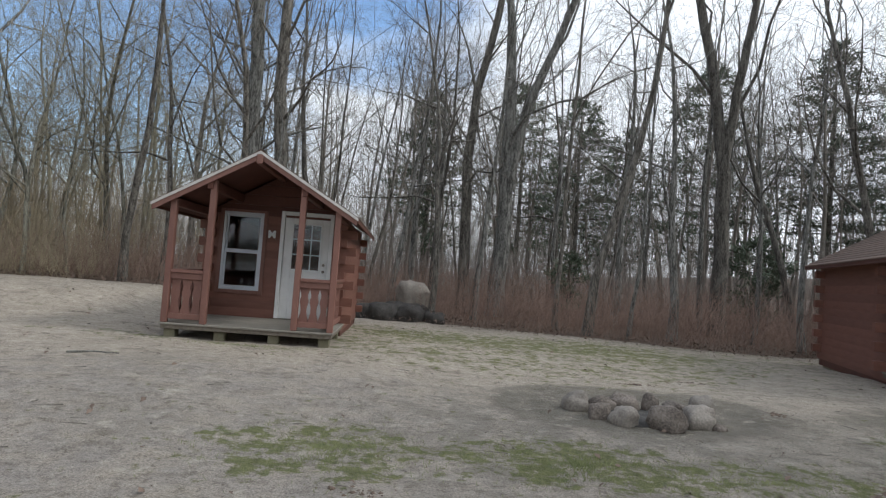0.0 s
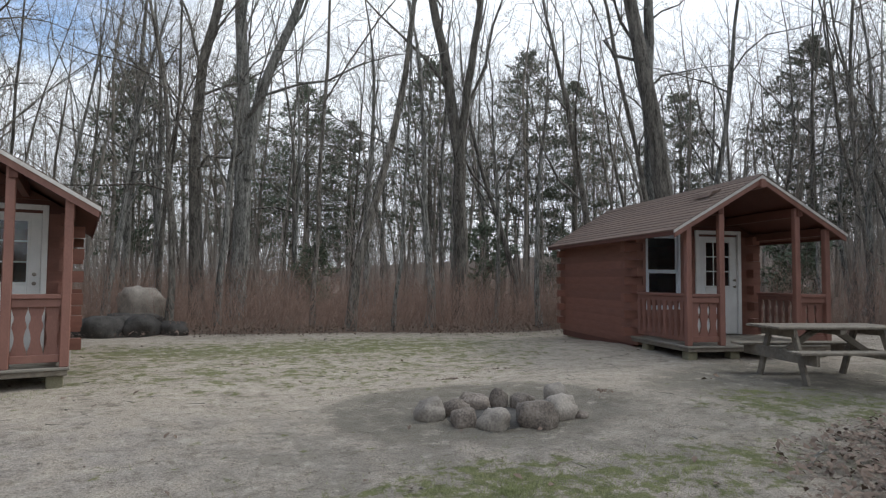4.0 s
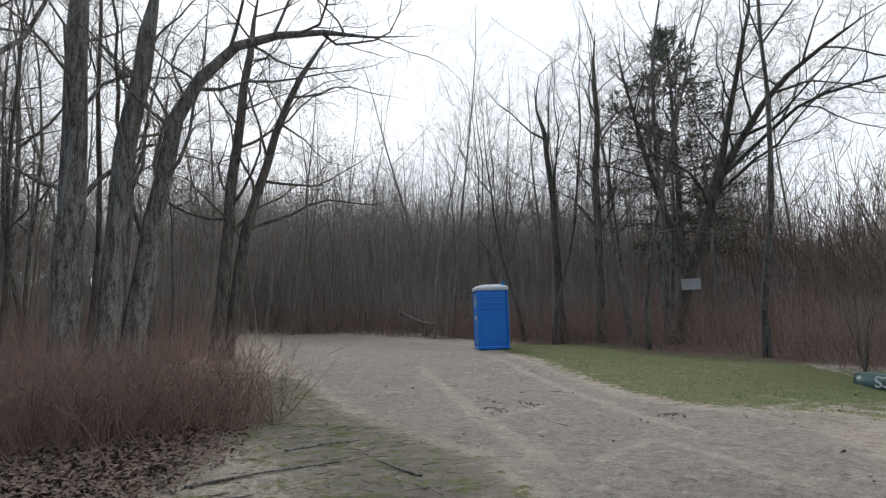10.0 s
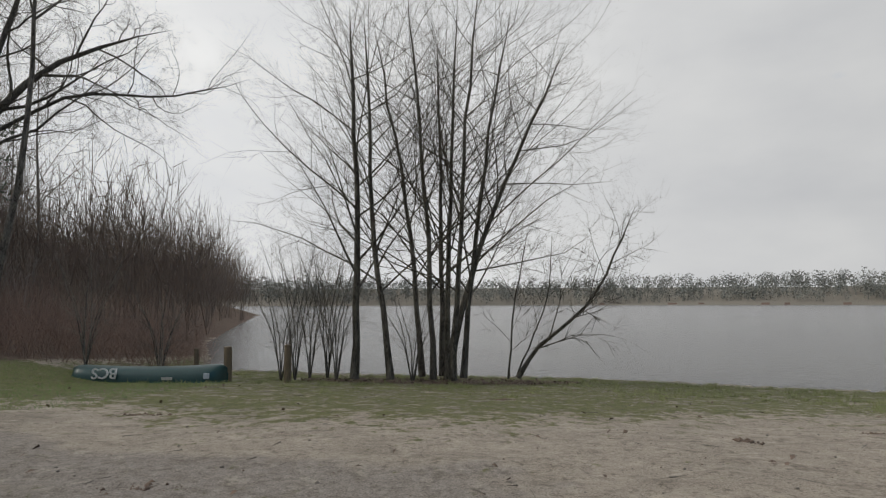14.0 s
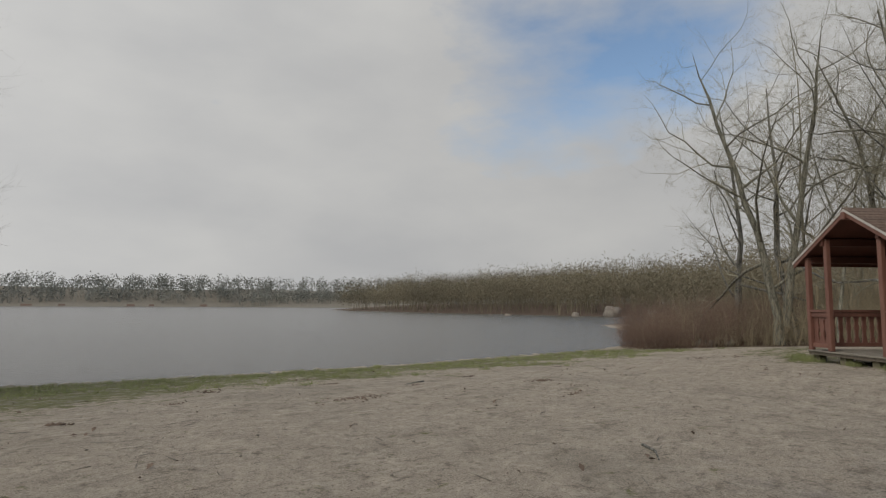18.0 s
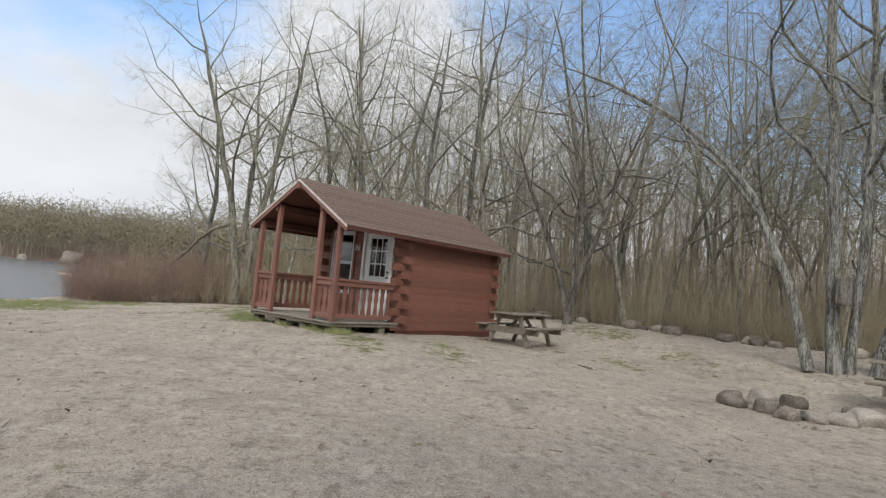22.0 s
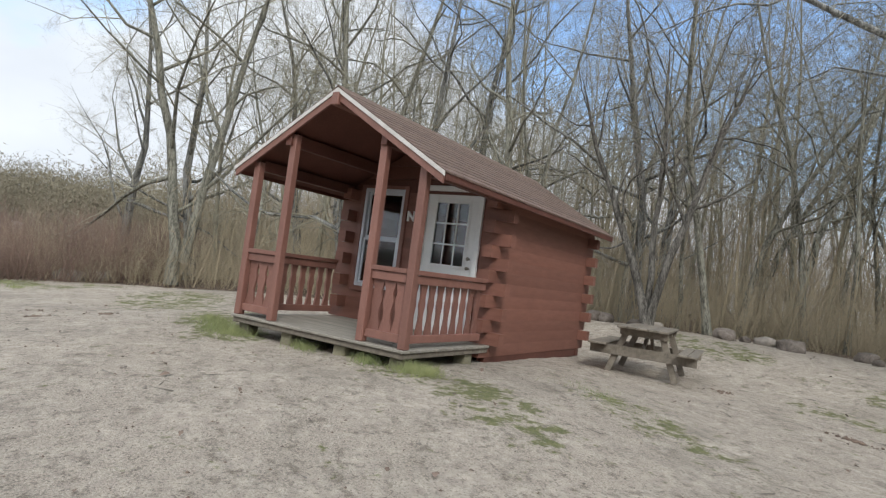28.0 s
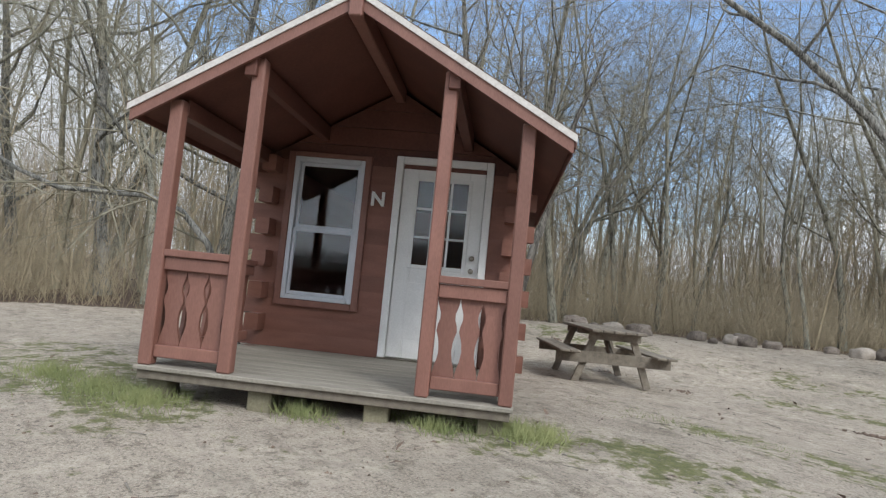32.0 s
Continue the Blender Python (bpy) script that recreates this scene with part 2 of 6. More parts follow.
SIGN_WHITE = surface("faded_white_sign", (0.4, 0.4, 0.38), (0.55, 0.55, 0.52), 4.0, 40.0, 0.6, 0.1)
CHAR = surface("ash_and_char", (0.02, 0.018, 0.016), (0.1, 0.092, 0.085), 6.0, 50.0, 0.95, 0.5)


def ground_material():
    m, nt, b = node_material("ground_sand_grass_litter")
    n, l = nt.nodes, nt.links
    co = n.new("ShaderNodeTexCoord")

    def noise_at(scale, detail=5.0, rough=0.6):
        t = n.new("ShaderNodeTexNoise")
        t.inputs["Scale"].default_value, t.inputs["Detail"].default_value, t.inputs["Roughness"].default_value = scale, detail, rough
        l.new(co.outputs["Object"], t.inputs["Vector"])
        return t.outputs["Fac"]

    def stretched(scale):
        mp = n.new("ShaderNodeMapping")
        mp.inputs["Scale"].default_value = (0.55, 1.6, 1)
        mp.inputs["Rotation"].default_value = (0, 0, 0.5)
        l.new(co.outputs["Object"], mp.inputs["Vector"])
        t = n.new("ShaderNodeTexNoise")
        t.inputs["Scale"].default_value, t.inputs["Detail"].default_value, t.inputs["Roughness"].default_value = scale, 8.0, 0.68
        l.new(mp.outputs["Vector"], t.inputs["Vector"])
        return t.outputs["Fac"]

    def ramp_of(v, p0, c0, p1, c1):
        r = n.new("ShaderNodeValToRGB")
        r.color_ramp.elements[0].position, r.color_ramp.elements[0].color = p0, (*c0, 1)
        r.color_ramp.elements[1].position, r.color_ramp.elements[1].color = p1, (*c1, 1)
        l.new(v, r.inputs["Fac"])
        return r.outputs["Color"]

    def attr(name):
        a = n.new("ShaderNodeAttribute")
        a.attribute_name = name
        return a.outputs["Fac"]

    def calc(op, a, c):
        k = n.new("ShaderNodeMath")
        k.operation = op
        for i, v in enumerate((a, c)):
            if isinstance(v, (int, float)):
                k.inputs[i].default_value = v
            else:
                l.new(v, k.inputs[i])
        return k.outputs[0]

    def sharpen(v, lo, hi):
        k = n.new("ShaderNodeMapRange")
        k.interpolation_type = "SMOOTHSTEP"
        k.inputs["From Min"].default_value, k.inputs["From Max"].default_value = lo, hi
        l.new(v, k.inputs["Value"])
        return k.outputs["Result"]

    def mixed(f, a, c):
        k = n.new("ShaderNodeMix")
        k.data_type = "RGBA"
        l.new(f, k.inputs["Factor"])
        l.new(a, k.inputs["A"])
        l.new(c, k.inputs["B"])
        return k.outputs["Result"]

    big, mid, small, grit = noise_at(0.45), noise_at(2.3), noise_at(11.0), noise_at(70.0, 4.0, 0.7)
    streak = stretched(1.1)
    sand = mixed(sharpen(mid, 0.35, 0.7), ramp_of(grit, 0.32, (0.23, 0.188, 0.153), 0.66, (0.52, 0.456, 0.374)), ramp_of(small, 0.32, (0.34, 0.287, 0.24), 0.66, (0.55, 0.486, 0.4)))
    sand = mixed(sharpen(streak, 0.56, 0.72), sand, ramp_of(grit, 0.3, (0.17, 0.148, 0.118), 0.7, (0.33, 0.29, 0.235)))
    gravel = ramp_of(calc("ADD", calc("MULTIPLY", grit, 0.65), calc("MULTIPLY", small, 0.35)), 0.36, (0.16, 0.14, 0.125), 0.64, (0.44, 0.392, 0.345))
    grass = ramp_of(calc("ADD", calc("MULTIPLY", grit, 0.5), calc("MULTIPLY", small, 0.5)), 0.33, (0.048, 0.055, 0.013), 0.68, (0.175, 0.188, 0.05))
    litter = ramp_of(calc("ADD", calc("MULTIPLY", noise_at(38.0, 5.0, 0.75), 0.6), calc("MULTIPLY", mid, 0.4)), 0.36, (0.035, 0.024, 0.017), 0.66, (0.2, 0.135, 0.095))
    soil = ramp_of(calc("ADD", calc("MULTIPLY", grit, 0.5), calc("MULTIPLY", mid, 0.5)), 0.34, (0.085, 0.075, 0.06), 0.66, (0.29, 0.26, 0.21))

    def cover(name, strength, lo, hi, by=small):
        return sharpen(calc("ADD", attr(name), calc("MULTIPLY", calc("SUBTRACT", by, 0.5), strength)), lo, hi)

    c = mixed(cover("gravel", 0.9, 0.3, 0.7, mid), sand, gravel)
    c = mixed(cover("soil", 1.1, 0.35, 0.75, mid), c, soil)
    tuft = calc("ADD", calc("MULTIPLY", noise_at(2.9, 6.0, 0.7), 0.6), calc("MULTIPLY", noise_at(9.0, 4.0, 0.65), 0.4))
    c = mixed(calc("MULTIPLY", sharpen(noise_at(26.0, 3.0, 0.6), 0.58, 0.68), 0.6), c, soil)
    dark = ramp_of(grit, 0.3, (0.06, 0.05, 0.037), 0.7, (0.2, 0.17, 0.13))
    c = mixed(calc("MULTIPLY", sharpen(noise_at(7.0, 8.0, 0.8), 0.53, 0.62), 0.65), c, dark)
    c = mixed(calc("MULTIPLY", sharpen(stretched(4.2), 0.55, 0.66), 0.4), c, dark)
    c = mixed(calc("MULTIPLY", sharpen(noise_at(48.0, 2.0, 0.6), 0.57, 0.66), 0.6), c, dark)
    c = mixed(calc("MULTIPLY", sharpen(big, 0.5, 0.7), 0.4), c, soil)
    c = mixed(calc("MULTIPLY", sharpen(noise_at(1.7, 9.0, 0.78), 0.54, 0.66), 0.55), c, dark)
    pale = ramp_of(grit, 0.3, (0.4, 0.355, 0.29), 0.7, (0.64, 0.57, 0.48))
    c = mixed(calc("MULTIPLY", sharpen(noise_at(3.3, 9.0, 0.78), 0.54, 0.66), 0.55), c, pale)
    for (x0, y0), (x1, y1), wide in (((4.1, -1.5), (4.9, -3.1), 0.1), ((4.2, -1.4), (15.0, -4.0), 0.2), ((7.1, -2.0), (8.0, -3.7), 0.12), ((4.6, -3.5), (17.0, -7.0), 0.17), ((2.6, -2.7), (5.0, -3.0), 0.12)):
        ln = math.hypot(x1 - x0, y1 - y0)
        ux, uy = (x1 - x0) / ln, (y1 - y0) / ln

        def along(vx, vy):
            k = n.new("ShaderNodeVectorMath")
            k.operation = "DOT_PRODUCT"
            l.new(co.outputs["Object"], k.inputs[0])
            k.inputs[1].default_value = (vx, vy, 0)
            return k.outputs["Value"]

        off = calc("ABSOLUTE", calc("ADD", calc("SUBTRACT", along(-uy, ux), -uy * x0 + ux * y0), calc("MULTIPLY", calc("SUBTRACT", mid, 0.5), 0.3)), 0)
        mid_way = calc("ABSOLUTE", calc("SUBTRACT", along(ux, uy), ux * x0 + uy * y0 + ln / 2), 0)
        rut = calc("MULTIPLY", sharpen(off, wide, wide * 0.3), sharpen(mid_way, ln / 2, ln / 2 - 0.3))
        c = mixed(calc("MULTIPLY", rut, calc("MULTIPLY", small, 1.1)), c, sand)
    c = mixed(calc("MULTIPLY", cover("grass", 4.4, 0.34, 0.74, tuft), 0.88), c, grass)
    c = mixed(cover("litter", 1.2, 0.35, 0.65, small), c, litter)
    l.new(c, b.inputs["Base Color"])
    b.inputs["Roughness"].default_value = 0.95
    bp = n.new("ShaderNodeBump")
    bp.inputs["Strength"].default_value, bp.inputs["Distance"].default_value = 0.9, 0.05
    l.new(calc("ADD", calc("MULTIPLY", small, 0.7), calc("MULTIPLY", grit, 0.5)), bp.inputs["Height"])
    l.new(bp.outputs["Normal"], b.inputs["Normal"])
    return m


def water_material():
    m, nt, b = node_material("lake_water")
    n, l = nt.nodes, nt.links
    b.inputs["Base Color"].default_value = (0.11, 0.105, 0.1, 1)
    b.inputs["Roughness"].default_value = 0.2
    b.inputs["IOR"].default_value = 1.33
    co = n.new("ShaderNodeTexCoord")
    mp = n.new("ShaderNodeMapping")
    mp.inputs["Scale"].default_value = (1.0, 2.2, 1.0)
    mp.inputs["Rotation"].default_value = (0, 0, 0.5)
    t = n.new("ShaderNodeTexNoise")
    t.inputs["Scale"].default_value, t.inputs["Detail"].default_value = 1.6, 6.0
    l.new(co.outputs["Object"], mp.inputs["Vector"])
    l.new(mp.outputs["Vector"], t.inputs["Vector"])
    bp = n.new("ShaderNodeBump")
    bp.inputs["Strength"].default_value, bp.inputs["Distance"].default_value = 0.8, 0.12
    l.new(t.outputs["Fac"], bp.inputs["Height"])
    l.new(bp.outputs["Normal"], b.inputs["Normal"])
    return m


# ---------------------------------------------------------------- mesh helpers
class Shape:
    """Collects vertices and faces of one mesh."""

    def __init__(self):
        self.v, self.f = [], []

    def add(self, verts, faces):
        o = len(self.v)
        self.v += [tuple(p) for p in verts]
        self.f += [[i + o for i in q] for q in faces]
        return self

    def box(self, x0, x1, y0, y1, z0, z1, c=0.006):
        """A box with chamfered edges."""
        c = min(c, (x1 - x0) * 0.3, (y1 - y0) * 0.3, (z1 - z0) * 0.3)
        lo, hi = (x0, y0, z0), (x1, y1, z1)
        idx, verts = {}, []
        for s in ((a, b, d) for a in (0, 1) for b in (0, 1) for d in (0, 1)):
            for ax in range(3):
                p = [(hi if s[k] else lo)[k] if k == ax else ((hi[k] - c) if s[k] else (lo[k] + c)) for k in range(3)]
                idx[s, ax] = len(verts)
                verts.append(p)
        faces = []
        for ax in range(3):
            u, w = [k for k in range(3) if k != ax]
            for side in (0, 1):
                ring = []
                for a, b in ((0, 0), (1, 0), (1, 1), (0, 1)):
                    s = [0, 0, 0]
                    s[ax], s[u], s[w] = side, a, b
                    ring.append(idx[tuple(s), ax])
                faces.append(ring)
            for a in (0, 1):
                for b in (0, 1):
                    s0, s1 = [0, 0, 0], [0, 0, 0]
                    s0[ax], s1[ax] = 0, 1
                    s0[u] = s1[u] = a
                    s0[w] = s1[w] = b
                    s0, s1 = tuple(s0), tuple(s1)
                    faces.append([idx[s0, u], idx[s1, u], idx[s1, w], idx[s0, w]])
        for s in ((a, b, d) for a in (0, 1) for b in (0, 1) for d in (0, 1)):
            faces.append([idx[s, 0], idx[s, 1], idx[s, 2]])
        return self.add(verts, faces)

    def prism(self, outline, a, b, place):
        """An outline of (u, w) pairs carried from depth a to b; place(u, w, d) gives the point."""
        n = len(outline)
        verts = [place(u, w, a) for u, w in outline] + [place(u, w, b) for u, w in outline]
        faces = [list(range(n))[::-1], list(range(n, 2 * n))] + [[i, (i + 1) % n, n + (i + 1) % n, n + i] for i in range(n)]
        return self.add(verts, faces)

    def beam(self, p, q, w, h, c=0.005):
        """A squared timber from p to q, w wide and h deep."""
        s = Shape().box(-w / 2, w / 2, -h / 2, h / 2, 0, (Vector(q) - Vector(p)).length, c)
        m = (Vector(q) - Vector(p)).to_track_quat("Z", "Y").to_matrix()
        return self.add([m @ Vector(v) + Vector(p) for v in s.v], s.f)

    def tube(self, pts, radii, sides=6):
        pts = [Vector(p) for p in pts]
        n = len(pts)
        verts, faces = [], []
        up = Vector((0.31, 0.17, 0.93))
        for i, p in enumerate(pts):
            d = (pts[min(i + 1, n - 1)] - pts[max(i - 1, 0)]).normalized()
            a = d.cross(up)
            a = a.normalized() if a.length > 1e-4 else Vector((1, 0, 0))
            b = d.cross(a)
            for k in range(sides):
                t = 2 * math.pi * k / sides
                verts.append(p + (a * math.cos(t) + b * math.sin(t)) * radii[i])
        for i in range(n - 1):
            for k in range(sides):
                k2 = (k + 1) % sides
                faces.append([i * sides + k, i * sides + k2, (i + 1) * sides + k2, (i + 1) * sides + k])
        faces.append(list(range(sides))[::-1])
        faces.append([(n - 1) * sides + k for k in range(sides)])
        return self.add(verts, faces)

    def mesh(self, name, material, smooth=False):
        me = bpy.data.meshes.new(name)
        me.from_pydata(self.v, [], self.f)
        me.materials.append(material)
        bm = bmesh.new()
        bm.from_mesh(me)
        bmesh.ops.recalc_face_normals(bm, faces=bm.faces)
        bm.to_mesh(me)
        bm.free()
        if smooth:
            me.polygons.foreach_set("use_smooth", [True] * len(me.polygons))
        return me


def part(name, shape, material, parent=None, label="", smooth=False):
    ob = new(name, shape if isinstance(shape, bpy.types.Mesh) else shape.mesh(name, material, smooth))
    if parent:
        ob.parent = parent
    return tagged(ob, label)


def thing(name, label, category, at=None, group="", kind=""):
    ob = new(name)
    if at is not None:
        ob.matrix_world = at
    return tagged(ob, label, category, group, kind)


def raw_mesh(name, verts, tris, material, smooth=False):
    """A mesh from numpy arrays of vertices and triangles."""
    me = bpy.data.meshes.new(name)
    verts, tris = np.asarray(verts, np.float32), np.asarray(tris, np.int32)
    me.vertices.add(len(verts))
    me.vertices.foreach_set("co", verts.ravel())
    me.loops.add(tris.size)
    me.loops.foreach_set("vertex_index", tris.ravel())
    me.polygons.add(len(tris))
    me.polygons.foreach_set("loop_start", np.arange(0, tris.size, 3, dtype=np.int32))
    me.update(calc_edges=True)
    me.materials.append(material)
    if smooth:
        me.polygons.foreach_set("use_smooth", np.ones(len(tris), bool))
    return me


# ---------------------------------------------------------------- ground and lake
LAKE_Z = -0.7
SHORE = [(-400, -60), (-60, -26), (-38, -11.5), (-27, -10.3), (-16, -11.9), (-8, -14.2), (-3, -16.0), (3, -16.5), (8, -17.5), (14, -30), (24, -58), (34, -86), (40, -102), (60, -115), (400, -260)]


def shore_y(x):
    return np.interp(x, [p[0] for p in SHORE], [p[1] for p in SHORE])


def smooth(a, b, v):
    t = np.clip((v - a) / (b - a), 0, 1)
    return t * t * (3 - 2 * t)


def height(x, y):
    x, y = np.asarray(x, float), np.asarray(y, float)
    d = y - shore_y(x)  # how far inland
    dip = 1 - smooth(-1, 13.0, d)
    z = 0.3 * smooth(8, 20, x) + 0.9 * smooth(20, 50, x) + 7.5 * smooth(45, 110, x)
    z = z * smooth(0, 12, d) - 0.72 * dip
    z = np.where(d < 0, np.maximum(-0.72 + d * 0.08, -2.5), z)
    for cx, cy in ((-3.9, 10.0), (7.9, 8.9), (-15.3, 1.6)):  # the ground is a little higher round the cabins
        z = z + 0.1 * (1 - smooth(2.4, 5.5, np.hypot(x - cx, y - cy)))
    west = np.interp(y, [-270, -195, -110, -46, -20, 10], [-290, -158, -125, -108, -96, -60]) - x  # beyond the bay
    z = np.where((west > -12) & (d < 0), np.maximum(z, -0.85 + 0.05 * np.clip(west, -12, 60)), z)
    far = np.hypot(x, y) - 560
    z = np.where((far > -20) & (d < 0), np.maximum(z, -0.9 + 0.06 * np.clip(far, -20, 0) + 0.2 * np.clip(far, 0, 90)), z)
    z = z + 0.5 * smooth(15.5, 20, y - 0.5 * x) * smooth(6, 9, -x) * smooth(0, 8, d)
    z = z + 0.03 * np.sin(x * 0.9 + 1.3) * np.sin(y * 0.7) * smooth(0, 8, d)
    return z


def hz(x, y):
    return float(height(x, y))


def axis_steps(lo, hi, step, far):
    core = np.arange(lo, hi + step / 2, step)
    grow = step * 1.18 ** np.arange(1, 60)
    out = np.cumsum(grow)
    out = out[out < far]
    return np.concatenate([(lo - out)[::-1], core, hi + out])


def blob(x, y, cx, cy, rx, ry, turn=0.0):
    c, s = math.cos(radians(turn)), math.sin(radians(turn))
    u, v = ((x - cx) * c + (y - cy) * s) / rx, (-(x - cx) * s + (y - cy) * c) / ry
    return 1 - smooth(0.5, 1.1, np.sqrt(u * u + v * v))


TREELINE = [(-60, -9), (-27.6, -8.5), (-26.2, 0.5), (-24.8, 5.5), (-22.5, 9.5), (-20, 11.8), (-18, 13.2), (-15, 15.5), (-12.5, 17.5), (-6, 18.6), (-1, 18.0), (3, 16.9), (6, 16.1), (10.6, 15.6), (13, 14), (14.5, 9.5), (15.3, 5.0), (17, 2.6), (22, 1.2), (36, -1), (60, -2)]


def tree_edge(x):
    return np.interp(x, [p[0] for p in TREELINE], [p[1] for p in TREELINE])


def build_ground():
    xs, ys = axis_steps(-24, 22, 0.25, 3000), axis_steps(-19, 21, 0.25, 3000)
    gx, gy = np.meshgrid(xs, ys)
    x, y = gx.ravel(), gy.ravel()
    z = height(x, y)
    rng = np.random.default_rng(3)
    near = (np.abs(x) < 30) & (np.abs(y) < 25)
    z = z + np.where(near, rng.normal(0, 0.006, len(x)), 0)
    nx, ny = len(xs), len(ys)
    i = np.arange((nx - 1) * (ny - 1))
    a = (i // (nx - 1)) * nx + i % (nx - 1)
    tris = np.concatenate([np.stack([a, a + 1, a + nx + 1], 1), np.stack([a, a + nx + 1, a + nx], 1)])
    me = raw_mesh("ground", np.stack([x, y, z], 1), tris, ground_material(), True)
    d = y - shore_y(x)
    litter = smooth(-0.4, 1.2, y - tree_edge(x))
    litter = np.maximum(litter, blob(x, y, 7.0, 3.2, 4.3, 2.1, -12))
    litter = np.maximum(litter, smooth(0, 1.5, x - 24 - 0.35 * (y + 12)) * (y < -11))
    litter = np.maximum(litter, smooth(0.2, 2.0, x - 9.5) * smooth(-1, 1, -(y + 11.2)) * smooth(0, 2, d))
    litter = np.maximum(litter, smooth(55, 75, np.hypot(x, y)))
    litter = np.maximum(litter, blob(x, y, 0.5, -13.6, 3.2, 0.9, 5) * 0.8)
    grass = 0.44 * blob(x, y, 0.5, 12.5, 8, 4) * smooth(-3, 0, x + 1.2) + 0.25 * blob(x, y, 3.0, 15.0, 9, 2.5)
    for cx, cy, rx, ry, amount in ((-0.9, 5.2, 1.0, 0.9, 0.8), (1.2, 5.4, 1.2, 0.8, 0.85), (2.6, 5.2, 1.6, 0.6, 0.7), (5.6, 6.3, 1.3, 0.9, 0.7), (-16.3, 0.1, 1.2, 0.6, 0.8), (-18.3, 0.0, 2.2, 0.9, 0.7), (-14.1, 2.2, 0.8, 0.45, 0.75), (-13.0, 2.7, 1.3, 0.5, 0.8), (-12.9, 4.3, 1.4, 0.5, 0.6), (-14.2, 8.2, 1.4, 0.5, 0.6), (-22.0, -1.5, 3.0, 1.2, 0.75), (-18.8, 9.5, 1.8, 0.8, 0.7), (-14.5, 9.8, 2.0, 0.6, 0.5), (7.0, 0.9, 2.0, 0.3, 0.62), (9.4, 0.0, 2.4, 0.4, 0.6), (5.0, 2.0, 1.0, 0.5, 0.5), (-5.2, 10.2, 1.6, 0.6, 0.45), (9.6, 5.9, 1.4, 0.7, 0.6), (4.0, 0.9, 2.2, 0.8, 0.45)):
        grass = np.maximum(grass, 0.72 * amount * blob(x, y, cx, cy, rx * 1.2, ry * 1.2))
    kerb = np.interp(x, [-8, 0, 3, 5, 6.5, 8, 11, 15, 19, 24, 34], [-6.5, -3.8, -3.9, -5.2, -4.9, -5.0, -6.0, -7.1, -8.0, -8.8, -6.5])  # south side of the road
    verge = np.interp(x, [-2, 2, 5, 9, 16, 36], [0.5, -0.6, -1.2, -0.8, -0.9, -2.5])  # north side of the road
    grass = np.maximum(grass, 1.0 * smooth(-0.2, 0.9, kerb - y) * smooth(4.5, 7, x) * (1 - smooth(21, 25, x)) * smooth(-0.5, 0.5, y + 12.6))
    grass = np.maximum(grass, 0.7 * smooth(0.0, 3.0, kerb - y) * smooth(0.6, 1.4, d) * smooth(-16, -6, x) * (1 - smooth(9, 12, x)))
    ragged = 1.2 * np.sin(x * 1.3 + 0.8 * np.sin(y * 1.7)) + 0.9 * np.sin(y * 2.3 + x * 0.7) + 0.6 * np.sin(x * 3.9 - y * 2.9)
    grass = np.maximum(grass, 0.8 * smooth(0.5, 1.1, d + 0.15 * ragged) * (1 - smooth(2.6, 8.0, d + ragged)) * smooth(-31, -25, x) * (1 - smooth(9, 12, x)))
    road = smooth(-0.6, 0.6, verge - y) * smooth(-0.6, 0.6, y - kerb) * smooth(-3, 1, x)
    gravel = np.maximum(blob(x, y, -2.0, 4.5, 8, 5.5) * 0.55, road * 0.9)
    strip = smooth(-0.4, 0.6, y - verge) * (1 - smooth(1.2, 3.0, y - verge)) * smooth(0, 2.5, x) * (1 - smooth(13, 17, x))
    soil = 0.85 * blob(x, y, 2.3, 7.9, 1.8, 1.5) + 0.55 * blob(x, y, 7.5, 7.5, 2.8, 2.0) + 0.8 * strip + 0.5 * blob(x, y, 3, 6, 6, 4) + 0.45 * blob(x, y, 6.5, 14, 7, 5)
    soil = soil + 0.6 * smooth(0.0, 3.5, kerb - y) * smooth(-12, -4, x) * (1 - smooth(9, 12, x))
    grass = np.maximum(grass, 0.42 * strip)
    # the far bank takes the grey-brown soil tone to paint in distance haze
    far_bank = smooth(400, 480, np.hypot(x, y))
    litter, grass, soil = litter * (1 - far_bank), grass * (1 - far_bank), np.maximum(soil, far_bank)
    for name, value in (("litter", litter), ("grass", grass), ("gravel", gravel), ("soil", soil)):
        me.attributes.new(name, "FLOAT", "POINT").data.foreach_set("value", np.clip(value, 0, 1).astype(np.float32))
    return tagged(new("ground", me), "sandy gravel clearing with grass patches and leaf litter", "ground", kind="structure")


build_ground()
water = new("water", raw_mesh("water", [(-2500, -2500, LAKE_Z), (2500, -2500, LAKE_Z), (2500, -8, LAKE_Z), (-2500, -8, LAKE_Z)], [(0, 1, 2), (0, 2, 3)], water_material()))
tagged(water, "calm grey lake water with fine ripples", "water", kind="structure")

# ---------------------------------------------------------------- cabins
DECK_Z, HALF, EAVE, RIDGE, BACK, WALL_Y = 0.34, 1.34, 1.64, 2.9, 5.62, 1.93
DOOR = (0.03, 1.05, 0.0, 2.1)
WINDOW = (-1.06, -0.3, 0.51, 2.02)
EAVE_Z = 1.94
PITCH = (RIDGE - EAVE_Z) / EAVE


def roof_z(x, drop=0.0):
    return DECK_Z + RIDGE - abs(x) * PITCH - drop


